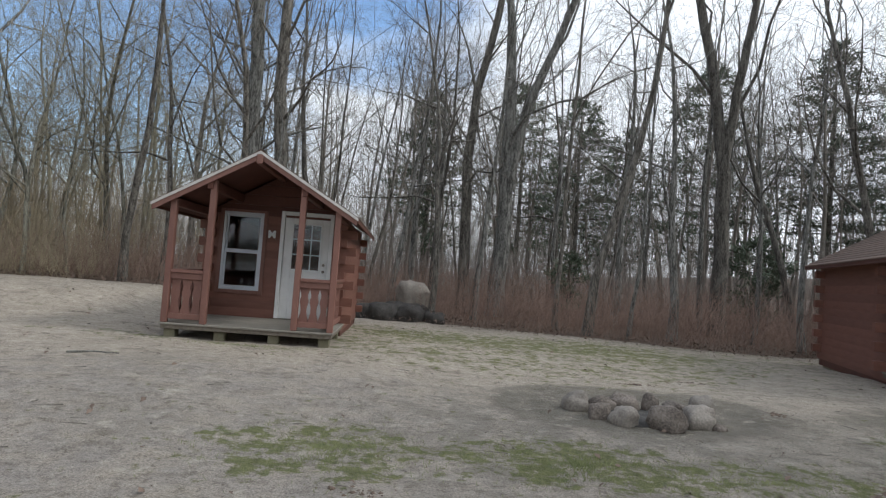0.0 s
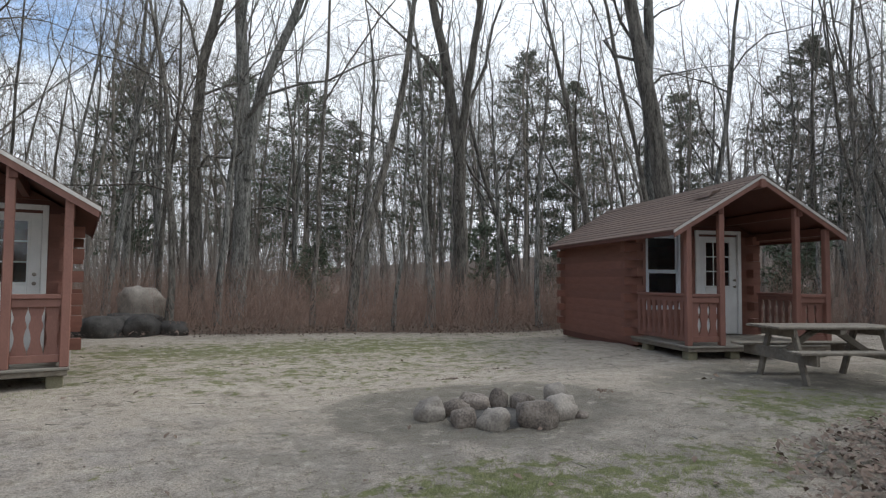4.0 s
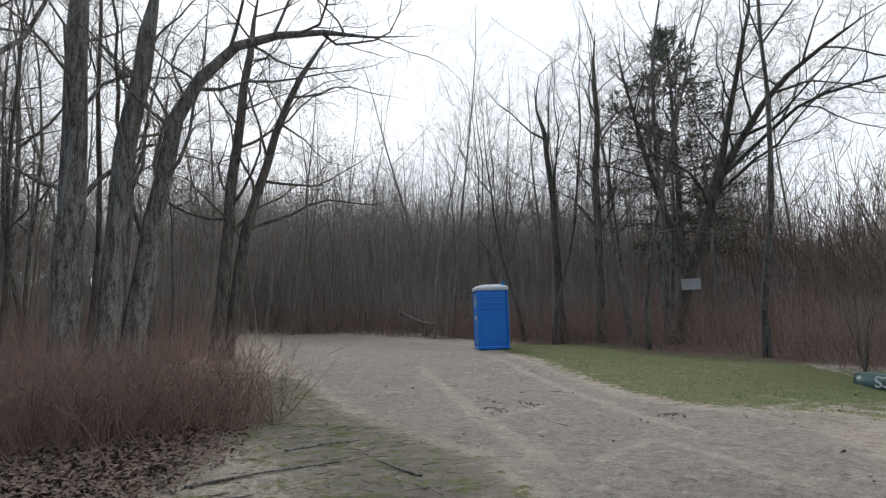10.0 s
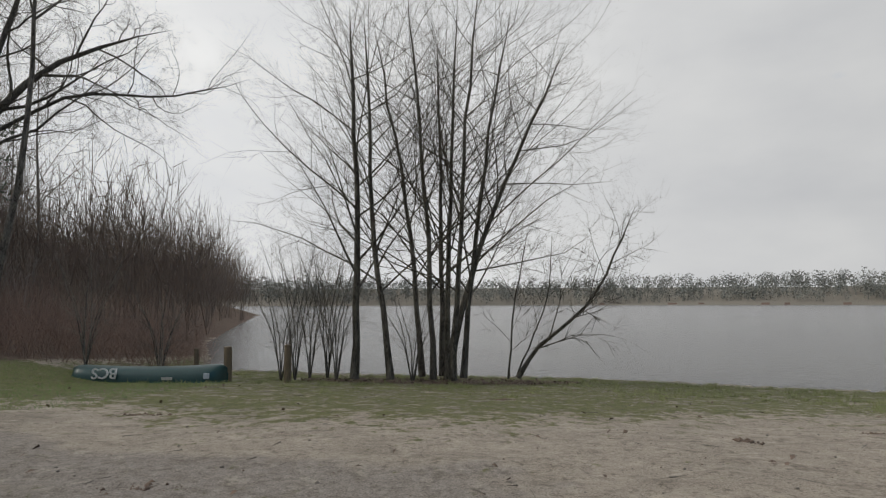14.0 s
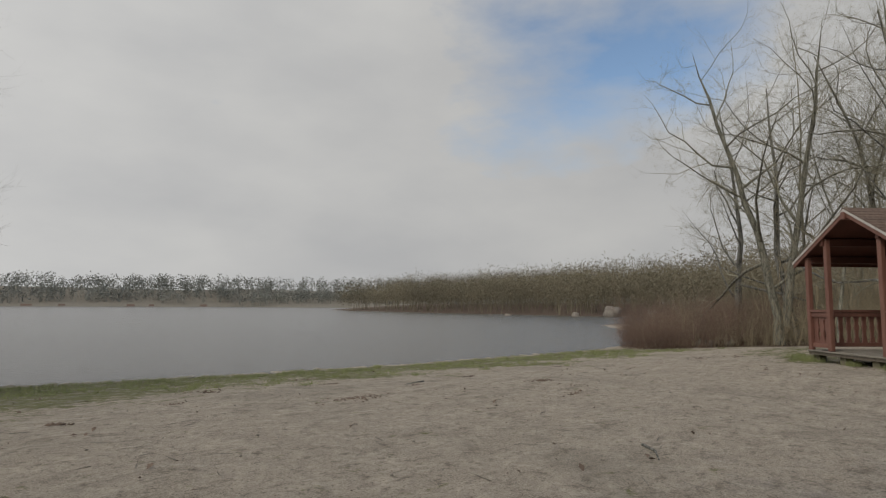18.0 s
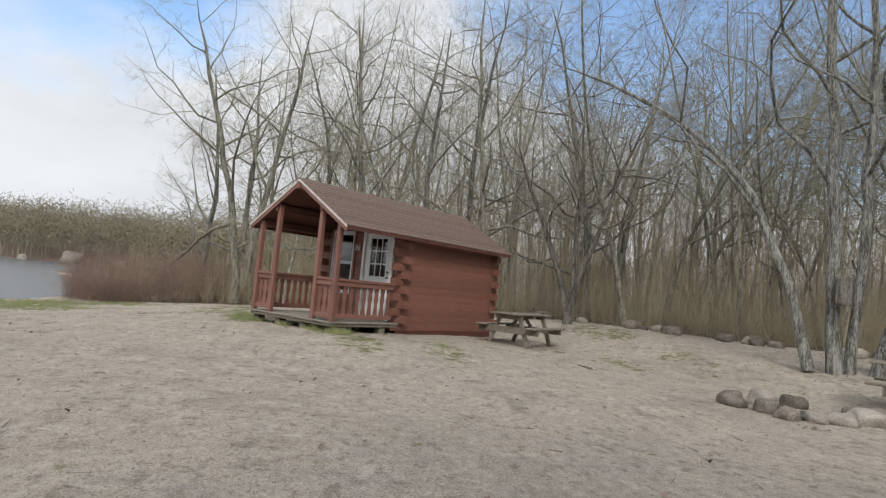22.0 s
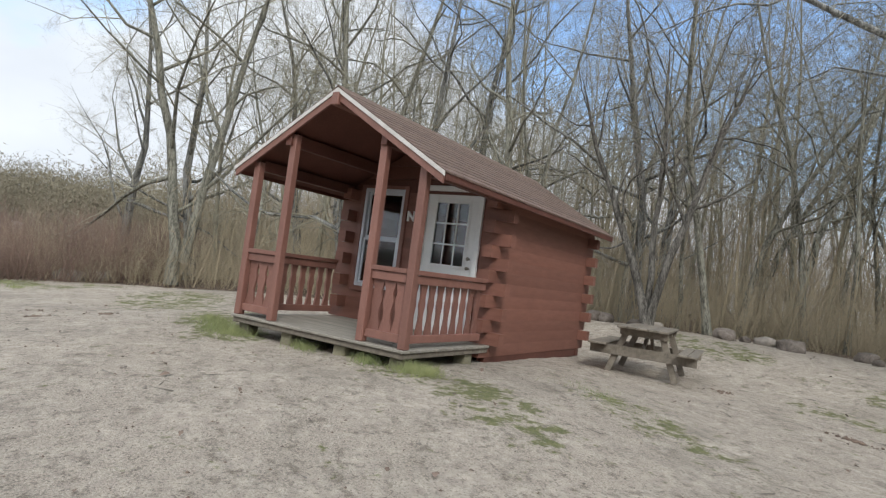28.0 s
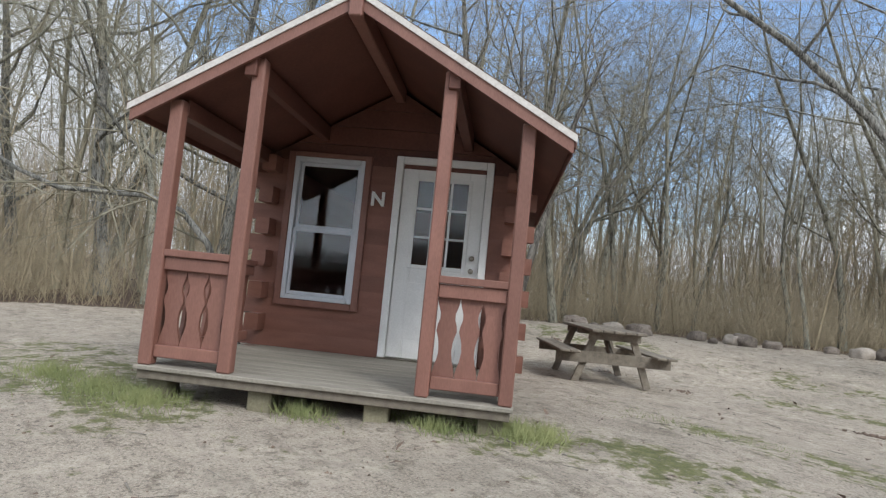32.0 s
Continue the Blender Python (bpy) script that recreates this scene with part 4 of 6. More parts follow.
# ---------------------------------------------------------------- portable toilet
def build_toilet(at):
    wc = thing("portable_toilet", "bright blue plastic portable toilet with a pale roof", "portable toilet", at)
    w, d, h = 0.51, 0.52, 2.08
    part("base", Shape().box(-w - 0.04, w + 0.04, -d - 0.04, d + 0.04, 0.0, 0.12, 0.03), BLUE, wc, "blue skid base")
    for x0, x1, y0, y1 in ((-w, w, d - 0.04, d), (-w, -w + 0.04, -d, d - 0.04), (w - 0.04, w, -d, d - 0.04)):
        part("side_panel", Shape().box(x0, x1, y0, y1, 0.12, h, 0.015), BLUE, wc)
    for z in (1.4, 1.6, 1.8):
        part("rib", Shape().box(-w + 0.1, w - 0.1, d, d + 0.022, z, z + 0.05, 0.01), BLUE, wc)
        for sx in (-1, 1):
            part("rib", Shape().box(*sorted((sx * w, sx * (w + 0.022))), -d + 0.1, d - 0.1, z, z + 0.05, 0.01), BLUE, wc)
    for sx in (-1, 1):
        part("lower_panel", Shape().box(*sorted((sx * w, sx * (w + 0.014))), -d + 0.12, d - 0.12, 0.24, 1.28, 0.01), BLUE, wc, "raised flat panel")
        for sy in (-1, 1):
            part("corner_post", Shape().box(sx * w - 0.035, sx * w + 0.035, sy * d - 0.035, sy * d + 0.035, 0.1, h, 0.02), BLUE, wc)
    door = part("door", Shape().box(-w + 0.05, w - 0.05, -d - 0.02, -d + 0.02, 0.16, h - 0.06, 0.012), BLUE, wc, "blue moulded door")
    part("door_sign", Shape().box(-0.2, 0.2, -d - 0.028, -d - 0.02, 1.5, 1.86, 0.003), PALE_PLASTIC, door, "pale label panel")
    part("latch", Shape().box(0.34, 0.44, -d - 0.045, -d - 0.02, 0.95, 1.1, 0.008), PALE_PLASTIC, door)
    part("vent_panel", Shape().box(-0.3, 0.3, -d - 0.03, -d - 0.02, 1.05, 1.2, 0.003), PALE_PLASTIC, door)
    rf = Shape()
    lvl = [(0.05, h), (0.05, h + 0.09), (-0.06, h + 0.17), (-0.26, h + 0.21)]
    rings = [[(sx * (w + e), sy * (d + e), z) for sx, sy in ((-1, -1), (1, -1), (1, 1), (-1, 1))] for e, z in lvl]
    rf.add([p for r in rings for p in r], [[3, 2, 1, 0], [12, 13, 14, 15]] + [[r * 4 + k, r * 4 + (k + 1) % 4, r * 4 + 4 + (k + 1) % 4, r * 4 + 4 + k] for r in range(3) for k in range(4)])
    part("roof", rf, PALE_PLASTIC, wc, "pale translucent roof")
    part("vent_pipe", Shape().tube([(w - 0.1, d - 0.1, h), (w - 0.1, d - 0.1, h + 0.3)], [0.05, 0.05], 10), BLUE, wc)
    return wc


build_toilet(pose(19.35, -8.35, hz(19.35, -8.35), 0, 0, 163))


# ---------------------------------------------------------------- canoe, posts, sign
def build_canoe(at):
    canoe = thing("canoe", "dark green canoe lying upside down on the grass", "canoe", at)
    L, n, m = 1.74, 24, 10
    s = Shape()
    rows = []
    for i in range(n + 1):
        u = -1 + 2 * i / n
        wide = 0.4 * (1 - abs(u) ** 18) + 0.02
        top = (0.34 + 0.07 * u * u) * (1 - 0.22 * max(0.0, (abs(u) - 0.86) / 0.14) ** 2)
        row = []
        for k in range(m + 1):
            a = math.pi * k / m
            row.append((u * L, -math.cos(a) * wide, 0.02 + top * math.sin(a) ** 0.62))
        rows.append(row)
    verts = [p for r in rows for p in r]
    w = m + 1
    faces = [[i * w + k, i * w + k + 1, (i + 1) * w + k + 1, (i + 1) * w + k] for i in range(n) for k in range(m)]
    faces += [[k for k in range(w)], [n * w + k for k in range(w)][::-1]]
    s.add(verts, faces)
    part("hull", s, GREEN, canoe, "dark green hull", True)
    for sy in (-1, 1):
        pts = [(-L + 2 * L * i / 20, sy * (0.4 * (1 - abs(-1 + i / 10) ** 18) + 0.03), 0.03) for i in range(21)]
        part("gunwale", Shape().tube(pts, [0.022] * 21, 6), GREEN, canoe, "", True)
    for sx in (-1, 1):
        part("end_cap", Shape().box(*sorted((sx * (L - 0.22), sx * (L + 0.02))), -0.03, 0.03, 0.02, 0.22, 0.02), GREEN, canoe)
    c = bpy.data.curves.new("letters", "FONT")
    c.body, c.size, c.extrude, c.align_x = "BCS", 0.33, 0.02, "CENTER"
    t = new("letters", c)
    t.data.materials.append(WHITE)
    t.parent = canoe
    t.matrix_local = Matrix.Translation((-0.82, -0.415, 0.36)) @ Euler((radians(90 - 12), 0, 0)).to_matrix().to_4x4() @ Matrix.Rotation(math.pi, 4, "Z")
    tagged(t, "white painted letters BCS, upside down")
    part("bow_mark", Shape().box(1.34, 1.46, -0.43, -0.39, 0.12, 0.24, 0.003), PALE_PLASTIC, canoe, "pale marks near the bow")
    part("plate", Shape().box(0.42, 0.66, -0.435, -0.425, 0.1, 0.16, 0.003), SIGN_WHITE, canoe, "small pale plate")
    return canoe


build_canoe(pose(7.08, -12.1, hz(7.08, -12.1) - 0.02, 0, 0, 186))


def build_post(x, y, h, r, label):
    p = part("post", Shape().tube([(0, 0, -0.2), (0, 0, h * 0.5), (0.01, 0, h - 0.02), (0.01, 0, h)], [r, r, r * 0.97, r * 0.85], 10), POST_WOOD, None, "", False)
    p.location = (x, y, hz(x, y))
    return tagged(p, label, "post", "wooden posts")


build_post(5.38, -12.35, 0.8, 0.095, "short weathered round post beside the canoe")
build_post(4.05, -12.6, 0.86, 0.085, "pale short round post by the shrubs")
build_post(6.6, -13.3, 0.74, 0.06, "thin dark post behind the canoe")


# ---------------------------------------------------------------- trees
def tubes_np(lines, sides):
    """Tapered tubes from a list of (points, radii), all with the same number of points."""
    P = np.array([q[0] for q in lines], float)
    R = np.array([q[1] for q in lines], float)
    N, n = R.shape
    D = np.empty_like(P)
    D[:, 1:-1] = P[:, 2:] - P[:, :-2]
    D[:, 0], D[:, -1] = P[:, 1] - P[:, 0], P[:, -1] - P[:, -2]
    D /= np.linalg.norm(D, axis=2, keepdims=True) + 1e-9
    A = np.cross(D, np.array([0.31, 0.17, 0.93]))
    A /= np.linalg.norm(A, axis=2, keepdims=True) + 1e-9
    B = np.cross(D, A)
    t = 2 * np.pi * np.arange(sides) / sides
    V = P[:, :, None] + R[:, :, None, None] * (A[:, :, None] * np.cos(t)[None, None, :, None] + B[:, :, None] * np.sin(t)[None, None, :, None])
    base = (np.arange(N) * n * sides)[:, None, None]
    i, k = np.arange(n - 1)[None, :, None], np.arange(sides)[None, None, :]
    k2 = (k + 1) % sides
    a, b = base + i * sides + k, base + i * sides + k2
    c, d = b + sides, a + sides
    T = np.concatenate([np.stack([a, b, c], -1).reshape(-1, 3), np.stack([a, c, d], -1).reshape(-1, 3)])
    return V.reshape(-1, 3), T


def lines_mesh(name, groups, material, spikes=None):
    """One mesh from groups of (lines, sides); lines may differ in their number of points."""
    vs, ts, o = [], [], 0
    for lines, sides in groups:
        by = {}
        for q in lines:
            by.setdefault(len(q[1]), []).append(q)
        for same in by.values():
            v, t = tubes_np(same, sides)
            vs.append(v)
            ts.append(t + o)
            o += len(v)
    if spikes is not None:
        v, t = slivers_np(*spikes)
        vs.append(v)
        ts.append(t + o)
    return raw_mesh(name, np.concatenate(vs), np.concatenate(ts), material, True)


def spikes_np(base, tip, radius):
    """Fine twigs: three-sided, running out to a point."""
    d = tip - base
    a = np.cross(d, np.array([0.31, 0.17, 0.93]))
    a /= np.linalg.norm(a, axis=1, keepdims=True) + 1e-9
    b = np.cross(d, a)
    b /= np.linalg.norm(b, axis=1, keepdims=True) + 1e-9
    r = np.asarray(radius)[:, None]
    V = np.stack([base + (a * math.cos(t) + b * math.sin(t)) * r for t in (0, 2.09, 4.19)] + [tip], 1)
    F = np.array([(0, 1, 3), (1, 2, 3), (2, 0, 3)])[None] + (np.arange(len(base)) * 4)[:, None, None]
    return V.reshape(-1, 3), F.reshape(-1, 3)


def slivers_np(base, tip, radius):
    """The finest twigs, one tapering blade each, turned at random."""
    d = tip - base
    a = np.cross(d, np.random.default_rng(1).normal(0, 1, d.shape))
    a *= np.asarray(radius)[:, None] / (np.linalg.norm(a, axis=1, keepdims=True) + 1e-9)
    V = np.stack([base - a, base + a, tip], 1)
    return V.reshape(-1, 3), np.arange(len(base) * 3).reshape(-1, 3)


def turned(rng, d, angle, spin):
    a = np.cross(d, (0.3, 0.9, 0.2))
    a /= np.linalg.norm(a)
    b = np.cross(d, a)
    return d * math.cos(angle) + (a * math.cos(spin) + b * math.sin(spin)) * math.sin(angle)


def grow(rng, p, d, length, r, level, spec, out):
    n = spec["seg"][level]
    pts, rad = [np.array(p, float)], [r]
    d = np.array(d, float)
    end = spec["end"][level]
    for i in range(n):
        d = d + rng.normal(0, spec["wobble"][level], 3) + np.array((0, 0, spec["lift"][level]))
        d /= np.linalg.norm(d)
        pts.append(pts[-1] + d * length / n)
        rad.append(r * (1 - (1 - end) * ((i + 1) / n) ** 0.9))
    if level == 0:
        rad[0] *= 1.35
    out[level].append((np.array(pts), np.array(rad)))
    branch(rng, np.array(pts), np.array(rad), length, level, spec, out)


def branch(rng, pts, rad, length, level, spec, out):
    if level + 1 >= len(spec["seg"]):
        return
    n = len(rad) - 1
    kids = spec["kids"][level]
    spin = rng.uniform(0, 6.28)
    for k in range(kids):
        t = spec["start"][level] + (0.98 - spec["start"][level]) * (k + rng.uniform(0.1, 0.9)) / kids
        i = min(int(t * n), n - 1)
        u = t * n - i
        q = pts[i] * (1 - u) + pts[i + 1] * u
        rr = rad[i] * (1 - u) + rad[i + 1] * u
        axis = pts[i + 1] - pts[i]
        axis /= np.linalg.norm(axis)
        spin += 2.4 + rng.uniform(-0.5, 0.5)
        dd = turned(rng, axis, radians(spec["angle"][level] * rng.uniform(0.7, 1.25)), spin)
        size = length * spec["ratio"][level] * rng.uniform(0.7, 1.15) * (1.15 - 0.6 * t)
        grow(rng, q, dd, size, min(rr * spec["thin"][level], 0.0025 + 0.0095 * size), level + 1, spec, out)


FOREST = dict(seg=[10, 6, 4, 2], sides=[7, 4, 3, 3], end=[0.08, 0.08, 0.12, 0.3], wobble=[0.07, 0.26, 0.3, 0.2], lift=[0.02, 0.05, 0.02, 0.0], kids=[12, 6, 5], start=[0.26, 0.15, 0.1], angle=[44, 48, 50], ratio=[0.42, 0.5, 0.55], thin=[0.5, 0.55, 0.6])
FORKED = dict(FOREST, kids=[5, 8, 7], start=[0.4, 0.3, 0.2], angle=[24, 38, 45], ratio=[0.7, 0.36, 0.5], thin=[0.68, 0.45, 0.55])
LIGHT = dict(FOREST, spray=3, seg=[6, 3, 2], sides=[4, 3, 3], kids=[14, 6], start=[0.3, 0.2], ratio=[0.4, 0.5])
SPREAD = dict(twig=1.5, seg=[9, 8, 6, 4, 2], sides=[9, 7, 5, 3, 3], end=[0.12, 0.06, 0.08, 0.12, 0.2], wobble=[0.07, 0.25, 0.3, 0.32, 0.3], lift=[0.02, 0.05, 0.03, 0.02, 0.0], spray=4, kids=[8, 7, 6, 5], start=[0.3, 0.2, 0.15, 0.1], angle=[46, 44, 46, 45], ratio=[0.62, 0.5, 0.45, 0.42], thin=[0.55, 0.5, 0.5, 0.6])
STEM = dict(twig=1.2, seg=[9, 6, 4, 2], sides=[7, 5, 3, 3], end=[0.1, 0.1, 0.15, 0.3], wobble=[0.05, 0.13, 0.2, 0.25], lift=[0.01, 0.05, 0.03, 0.02], spray=2, kids=[20, 9, 5], start=[0.2, 0.15, 0.1], angle=[52, 36, 34], ratio=[0.52, 0.45, 0.42], thin=[0.4, 0.5, 0.55])
SHRUB = dict(twig=1.4, seg=[6, 4, 2], sides=[5, 3, 3], end=[0.1, 0.12, 0.3], wobble=[0.09, 0.14, 0.2], lift=[0.02, 0.03, 0.0], spray=4, kids=[12, 6], start=[0.15, 0.15], angle=[38, 42], ratio=[0.4, 0.45], thin=[0.45, 0.55])


WIDE = dict(SPREAD, twig=1.1, spray=6, kids=[12, 8, 6, 4], start=[0.14, 0.15, 0.12, 0.1], angle=[62, 44, 46, 45], ratio=[0.55, 0.5, 0.45, 0.45], lift=[0.02, 0.09, 0.03, 0.02, 0.0], seg=[9, 7, 5, 3, 2])

OAKY = dict(SPREAD, twig=2.0, spray=3, kids=[14, 8, 6, 5], start=[0.28, 0.15, 0.12, 0.1], angle=[52, 46, 46, 45], ratio=[0.46, 0.5, 0.45, 0.42])


def tree_meshes(seed, spec, h, r, bark, twig, lean=(0, 0), trunks=None, split=2):
    """Two meshes, the trunk with its limbs and the crown of finer branches. trunks: guide lines ((x, y, z), ...) with a radius."""
    rng = np.random.default_rng(seed)
    out = [[] for _ in spec["seg"]]
    if trunks is None:
        d = np.array((lean[0], lean[1], 1.0))
        grow(rng, (0, 0, -0.2), d / np.linalg.norm(d), h, r, 0, spec, out)
    else:
        for guide, r0, r1 in trunks:
            g = np.array(guide, float)
            s = np.concatenate([[0], np.cumsum(np.linalg.norm(np.diff(g, axis=0), axis=1))])
            u = np.linspace(0, s[-1], 12)
            pts = np.stack([np.interp(u, s, g[:, k]) for k in range(3)], 1)
            for _ in range(2):
                pts[1:-1] = 0.25 * pts[:-2] + 0.5 * pts[1:-1] + 0.25 * pts[2:]
            pts[1:-1] += rng.normal(0, 0.015 * s[-1] / 6, pts[1:-1].shape)
            rad = np.linspace(r0, r1, 12)
            rad[0] *= 1.25
            rad[-2] *= 0.6
            rad[-1] *= 0.15
            out[0].append((pts, rad))
            branch(rng, pts, rad, s[-1], 0, spec, out)
    sides = spec["sides"]
    wood = lines_mesh("trunk", [(out[k], sides[k]) for k in range(split) if out[k]], bark)
    last = out[-1]
    a, b = np.array([q[0][0] for q in last]), np.array([q[0][-1] for q in last])
    r = np.array([q[1][0] for q in last]) * spec.get("twig", 1.0)
    bases, tips, rads = [a], [b], [r]
    size = np.linalg.norm(b - a, axis=1, keepdims=True)
    for k in range(int(2.6 * spec.get("spray", 3))):
        u = rng.uniform(0.1, 0.85, (len(a), 1))
        p = a + (b - a) * u
        q = (b - a) * rng.uniform(0.3, 0.8, (len(a), 1)) + rng.normal(0, 0.42, a.shape) * size
        bases.append(p)
        tips.append(p + q)
        rads.append(r * 0.7)
    crown = lines_mesh("crown", [(out[k], sides[k]) for k in range(split, len(sides) - 1) if out[k]], twig, (np.concatenate(bases), np.concatenate(tips), np.concatenate(rads)))
    return wood, crown


def put_tree(meshes, at, label, name="tree", group=""):
    t = thing(name, label, "tree", at, group)
    part("trunk", meshes[0], None, t)
    part("crown", meshes[1], None, t)
    return t


def wood_density(x, y):
    """1 inside the woods, 0 outside."""
    d = y - shore_y(x)
    north = y > tree_edge(x) + 0.4
    se = np.interp(x, [8.5, 10, 14, 19, 22, 27, 33, 36, 40], [-15, -13.0, -12.4, -11.2, -11.4, -10, -7.5, -4, -2])
    south = (x > 8.8) & (y < se) & (d > 1.0) & (x > 0.8 * (1.3 - y) - 0.6)
    return (north & ~((x < -24) & (y < -3))) | south | ((x > 38) & (y > -40) & (x > 0.8 * (1.3 - y)))


rng = np.random.default_rng(11)
PROTO = [tree_meshes(40 + i, FOREST if i % 2 else FORKED, 13 + (i * 1.7) % 5, 0.08 + 0.022 * (i % 4), BARK if i % 3 == 0 else BARK_DARK, TWIG) for i in range(10)]
PALE = dict(FOREST, twig=1.0, spray=7, kids=[10, 7, 6], start=[0.2, 0.15, 0.1], angle=[50, 46, 48], ratio=[0.5, 0.5, 0.5], wobble=[0.09, 0.25, 0.3, 0.3], lift=[0.02, 0.07, 0.04, 0.0])
PROTO_PALE = [tree_meshes(60 + i, PALE, 11 + (i * 1.9) % 4, 0.075 + 0.017 * (i % 3), BARK_PALE, TWIG_PALE) for i in range(5)]
PROTO_LIGHT = [tree_meshes(80 + i, LIGHT, 12 + (i * 1.3) % 5, 0.08 + 0.02 * (i % 3), BARK_DARK, TWIG, split=1) for i in range(5)]
spots = []
tries = 0
while len(spots) < 600 and tries < 60000:
    tries += 1
    a, rr = rng.uniform(0, 2 * np.pi), 50 * math.sqrt(rng.uniform(0.05, 1))
    x, y = rr * math.cos(a), 3 + rr * math.sin(a)
    if not wood_density(x, y) or math.hypot(x, y - 3) < 13:
        continue
    gap = 1.1 if math.hypot(x, y - 3) < 32 else 1.5
    if any((x - q[0]) ** 2 + (y - q[1]) ** 2 < gap * gap for q in spots):
        continue
    if any(math.hypot(x - c[0], y - c[1]) < 7.5 for c in CABINS.values()):
        continue
    spots.append((x, y))
spots.sort(key=lambda q: math.hypot(q[0], q[1] - 3))
for i, (x, y) in enumerate(spots[:125]):
    pool = PROTO_PALE if x < -11 and y < 26 else PROTO
    s = rng.uniform(0.75, 1.2)
    m = pose(x, y, hz(x, y) - 0.05, rng.normal(0, 3), rng.normal(0, 3), rng.uniform(0, 360)) @ Matrix.Diagonal((s, s, s, 1))
    put_tree(pool[i % len(pool)], m, "bare grey-barked tree in the woods" if pool is PROTO else "bare pale-barked tree behind the cabin", group="woodland trees")


def joined_trees(name, places, pool, material, label):
    """Many trees of the pool as one object."""
    data = []
    for pair in pool:
        vs, ts, o = [], [], 0
        for me in pair:
            v, t = np.empty(len(me.vertices) * 3, np.float32), np.empty(len(me.polygons) * 3, np.int32)
            me.vertices.foreach_get("co", v)
            me.loops.foreach_get("vertex_index", t)
            vs.append(v.reshape(-1, 3))
            ts.append(t.reshape(-1, 3) + o)
            o += len(me.vertices)
        data.append((np.concatenate(vs), np.concatenate(ts)))
    vs, ts, o = [], [], 0
    for i, (x, y) in enumerate(places):
        v, t = data[i % len(data)]
        a, s = i * 2.4, 0.8 + 0.45 * ((i * 0.618) % 1)
        r = np.array([[math.cos(a), -math.sin(a), 0], [math.sin(a), math.cos(a), 0], [0, 0, 1]])
        vs.append(v @ r.T * s + (x, y, hz(x, y)))
        ts.append(t + o)
        o += len(v)
    return tagged(new(name, raw_mesh(name, np.concatenate(vs), np.concatenate(ts), material)), label, "woods", kind="stuff")


joined_trees("woods", [q for q in spots[125:] if q[0] > -11], PROTO_LIGHT, TWIG, "deeper rows of bare grey woodland trees")
joined_trees("woods", [q for q in spots[125:] if q[0] <= -11], PROTO_LIGHT, TWIG_PALE, "deeper rows of pale bare trees behind the cabin")


def local(points, base):
    return [tuple(np.array(p) - np.array(base)) for p in points]


def hero(seed, spec, trunks, bark, twig, label, split=2, name="tree"):
    """A tree that follows guide lines given in the world."""
    bx, by = trunks[0][0][0][:2]
    base = (bx, by, hz(bx, by))
    me = tree_meshes(seed, spec, 1, 1, bark, twig, trunks=[(local(g, base), r0, r1) for g, r0, r1 in trunks], split=split)
    return put_tree(me, pose(*base), label, name)


# the twin oak on the island of leaves
oak = hero(201, SPREAD, [([(9.85, 5.5, -0.1), (9.78, 5.62, 1.2), (9.68, 5.86, 2.7), (9.52, 6.3, 6.4), (9.4, 6.7, 9.5)], 0.52, 0.32), ([(9.97, 4.98, -0.1), (9.98, 4.96, 1.5), (10.02, 4.95, 4.7), (10.13, 4.6, 6.8), (10.5, 3.8, 10.0)], 0.42, 0.22)], BARK, TWIG, "large twin-trunked oak with grey bark beside leaf litter", 2)
# knot hole as a solid lump; its inner darkness is only the char colour
hole = Shape()
hole.tube([(-0.62, -0.01, 2.55), (-0.6, -0.01, 2.6), (-0.56, 0.0, 2.72), (-0.6, 0.01, 2.84), (-0.62, 0.01, 2.9)], [0.02, 0.07, 0.1, 0.07, 0.02], 10)
part("knot_hole", hole, CHAR, oak, "dark lump on the bark painted as a knot hole", True)
# stand of big trunks behind the thicket
hero(202, SPREAD, [([(15.5, 4.25, 0), (15.52, 4.21, 6.5), (15.53, 4.17, 11.0)], 0.36, 0.2)], BARK, TWIG, "tall grey oak trunk behind the thicket")
hero(203, SPREAD, [([(15.6, 3.5, 0), (15.66, 3.05, 6.5), (15.7, 2.44, 10.5)], 0.34, 0.18)], BARK, TWIG, "leaning grey oak trunk with moss patches")
hero(204, OAKY, [([(15.7, 3.0, 0), (15.69, 2.68, 2.3), (15.71, 2.07, 7.3), (15.66, 0.36, 9.3), (15.3, -1.6, 9.3), (15.0, -3.2, 9.0), (14.8, -4.2, 9.3)], 0.32, 0.025)], BARK, TWIG, "oak with a long limb arching over the road")
hero(205, OAKY, [([(20.6, 0.85, 0), (20.6, 0.6, 3.2), (20.5, 0.2, 9.2), (20.3, -0.4, 13)], 0.24, 0.1), ([(20.8, 0.6, 0), (20.6, 0.0, 4.5), (20.4, -1.4, 9.5), (20.2, -3.0, 12)], 0.22, 0.08)], BARK_DARK, TWIG, "dark forked tree leaning over the road")
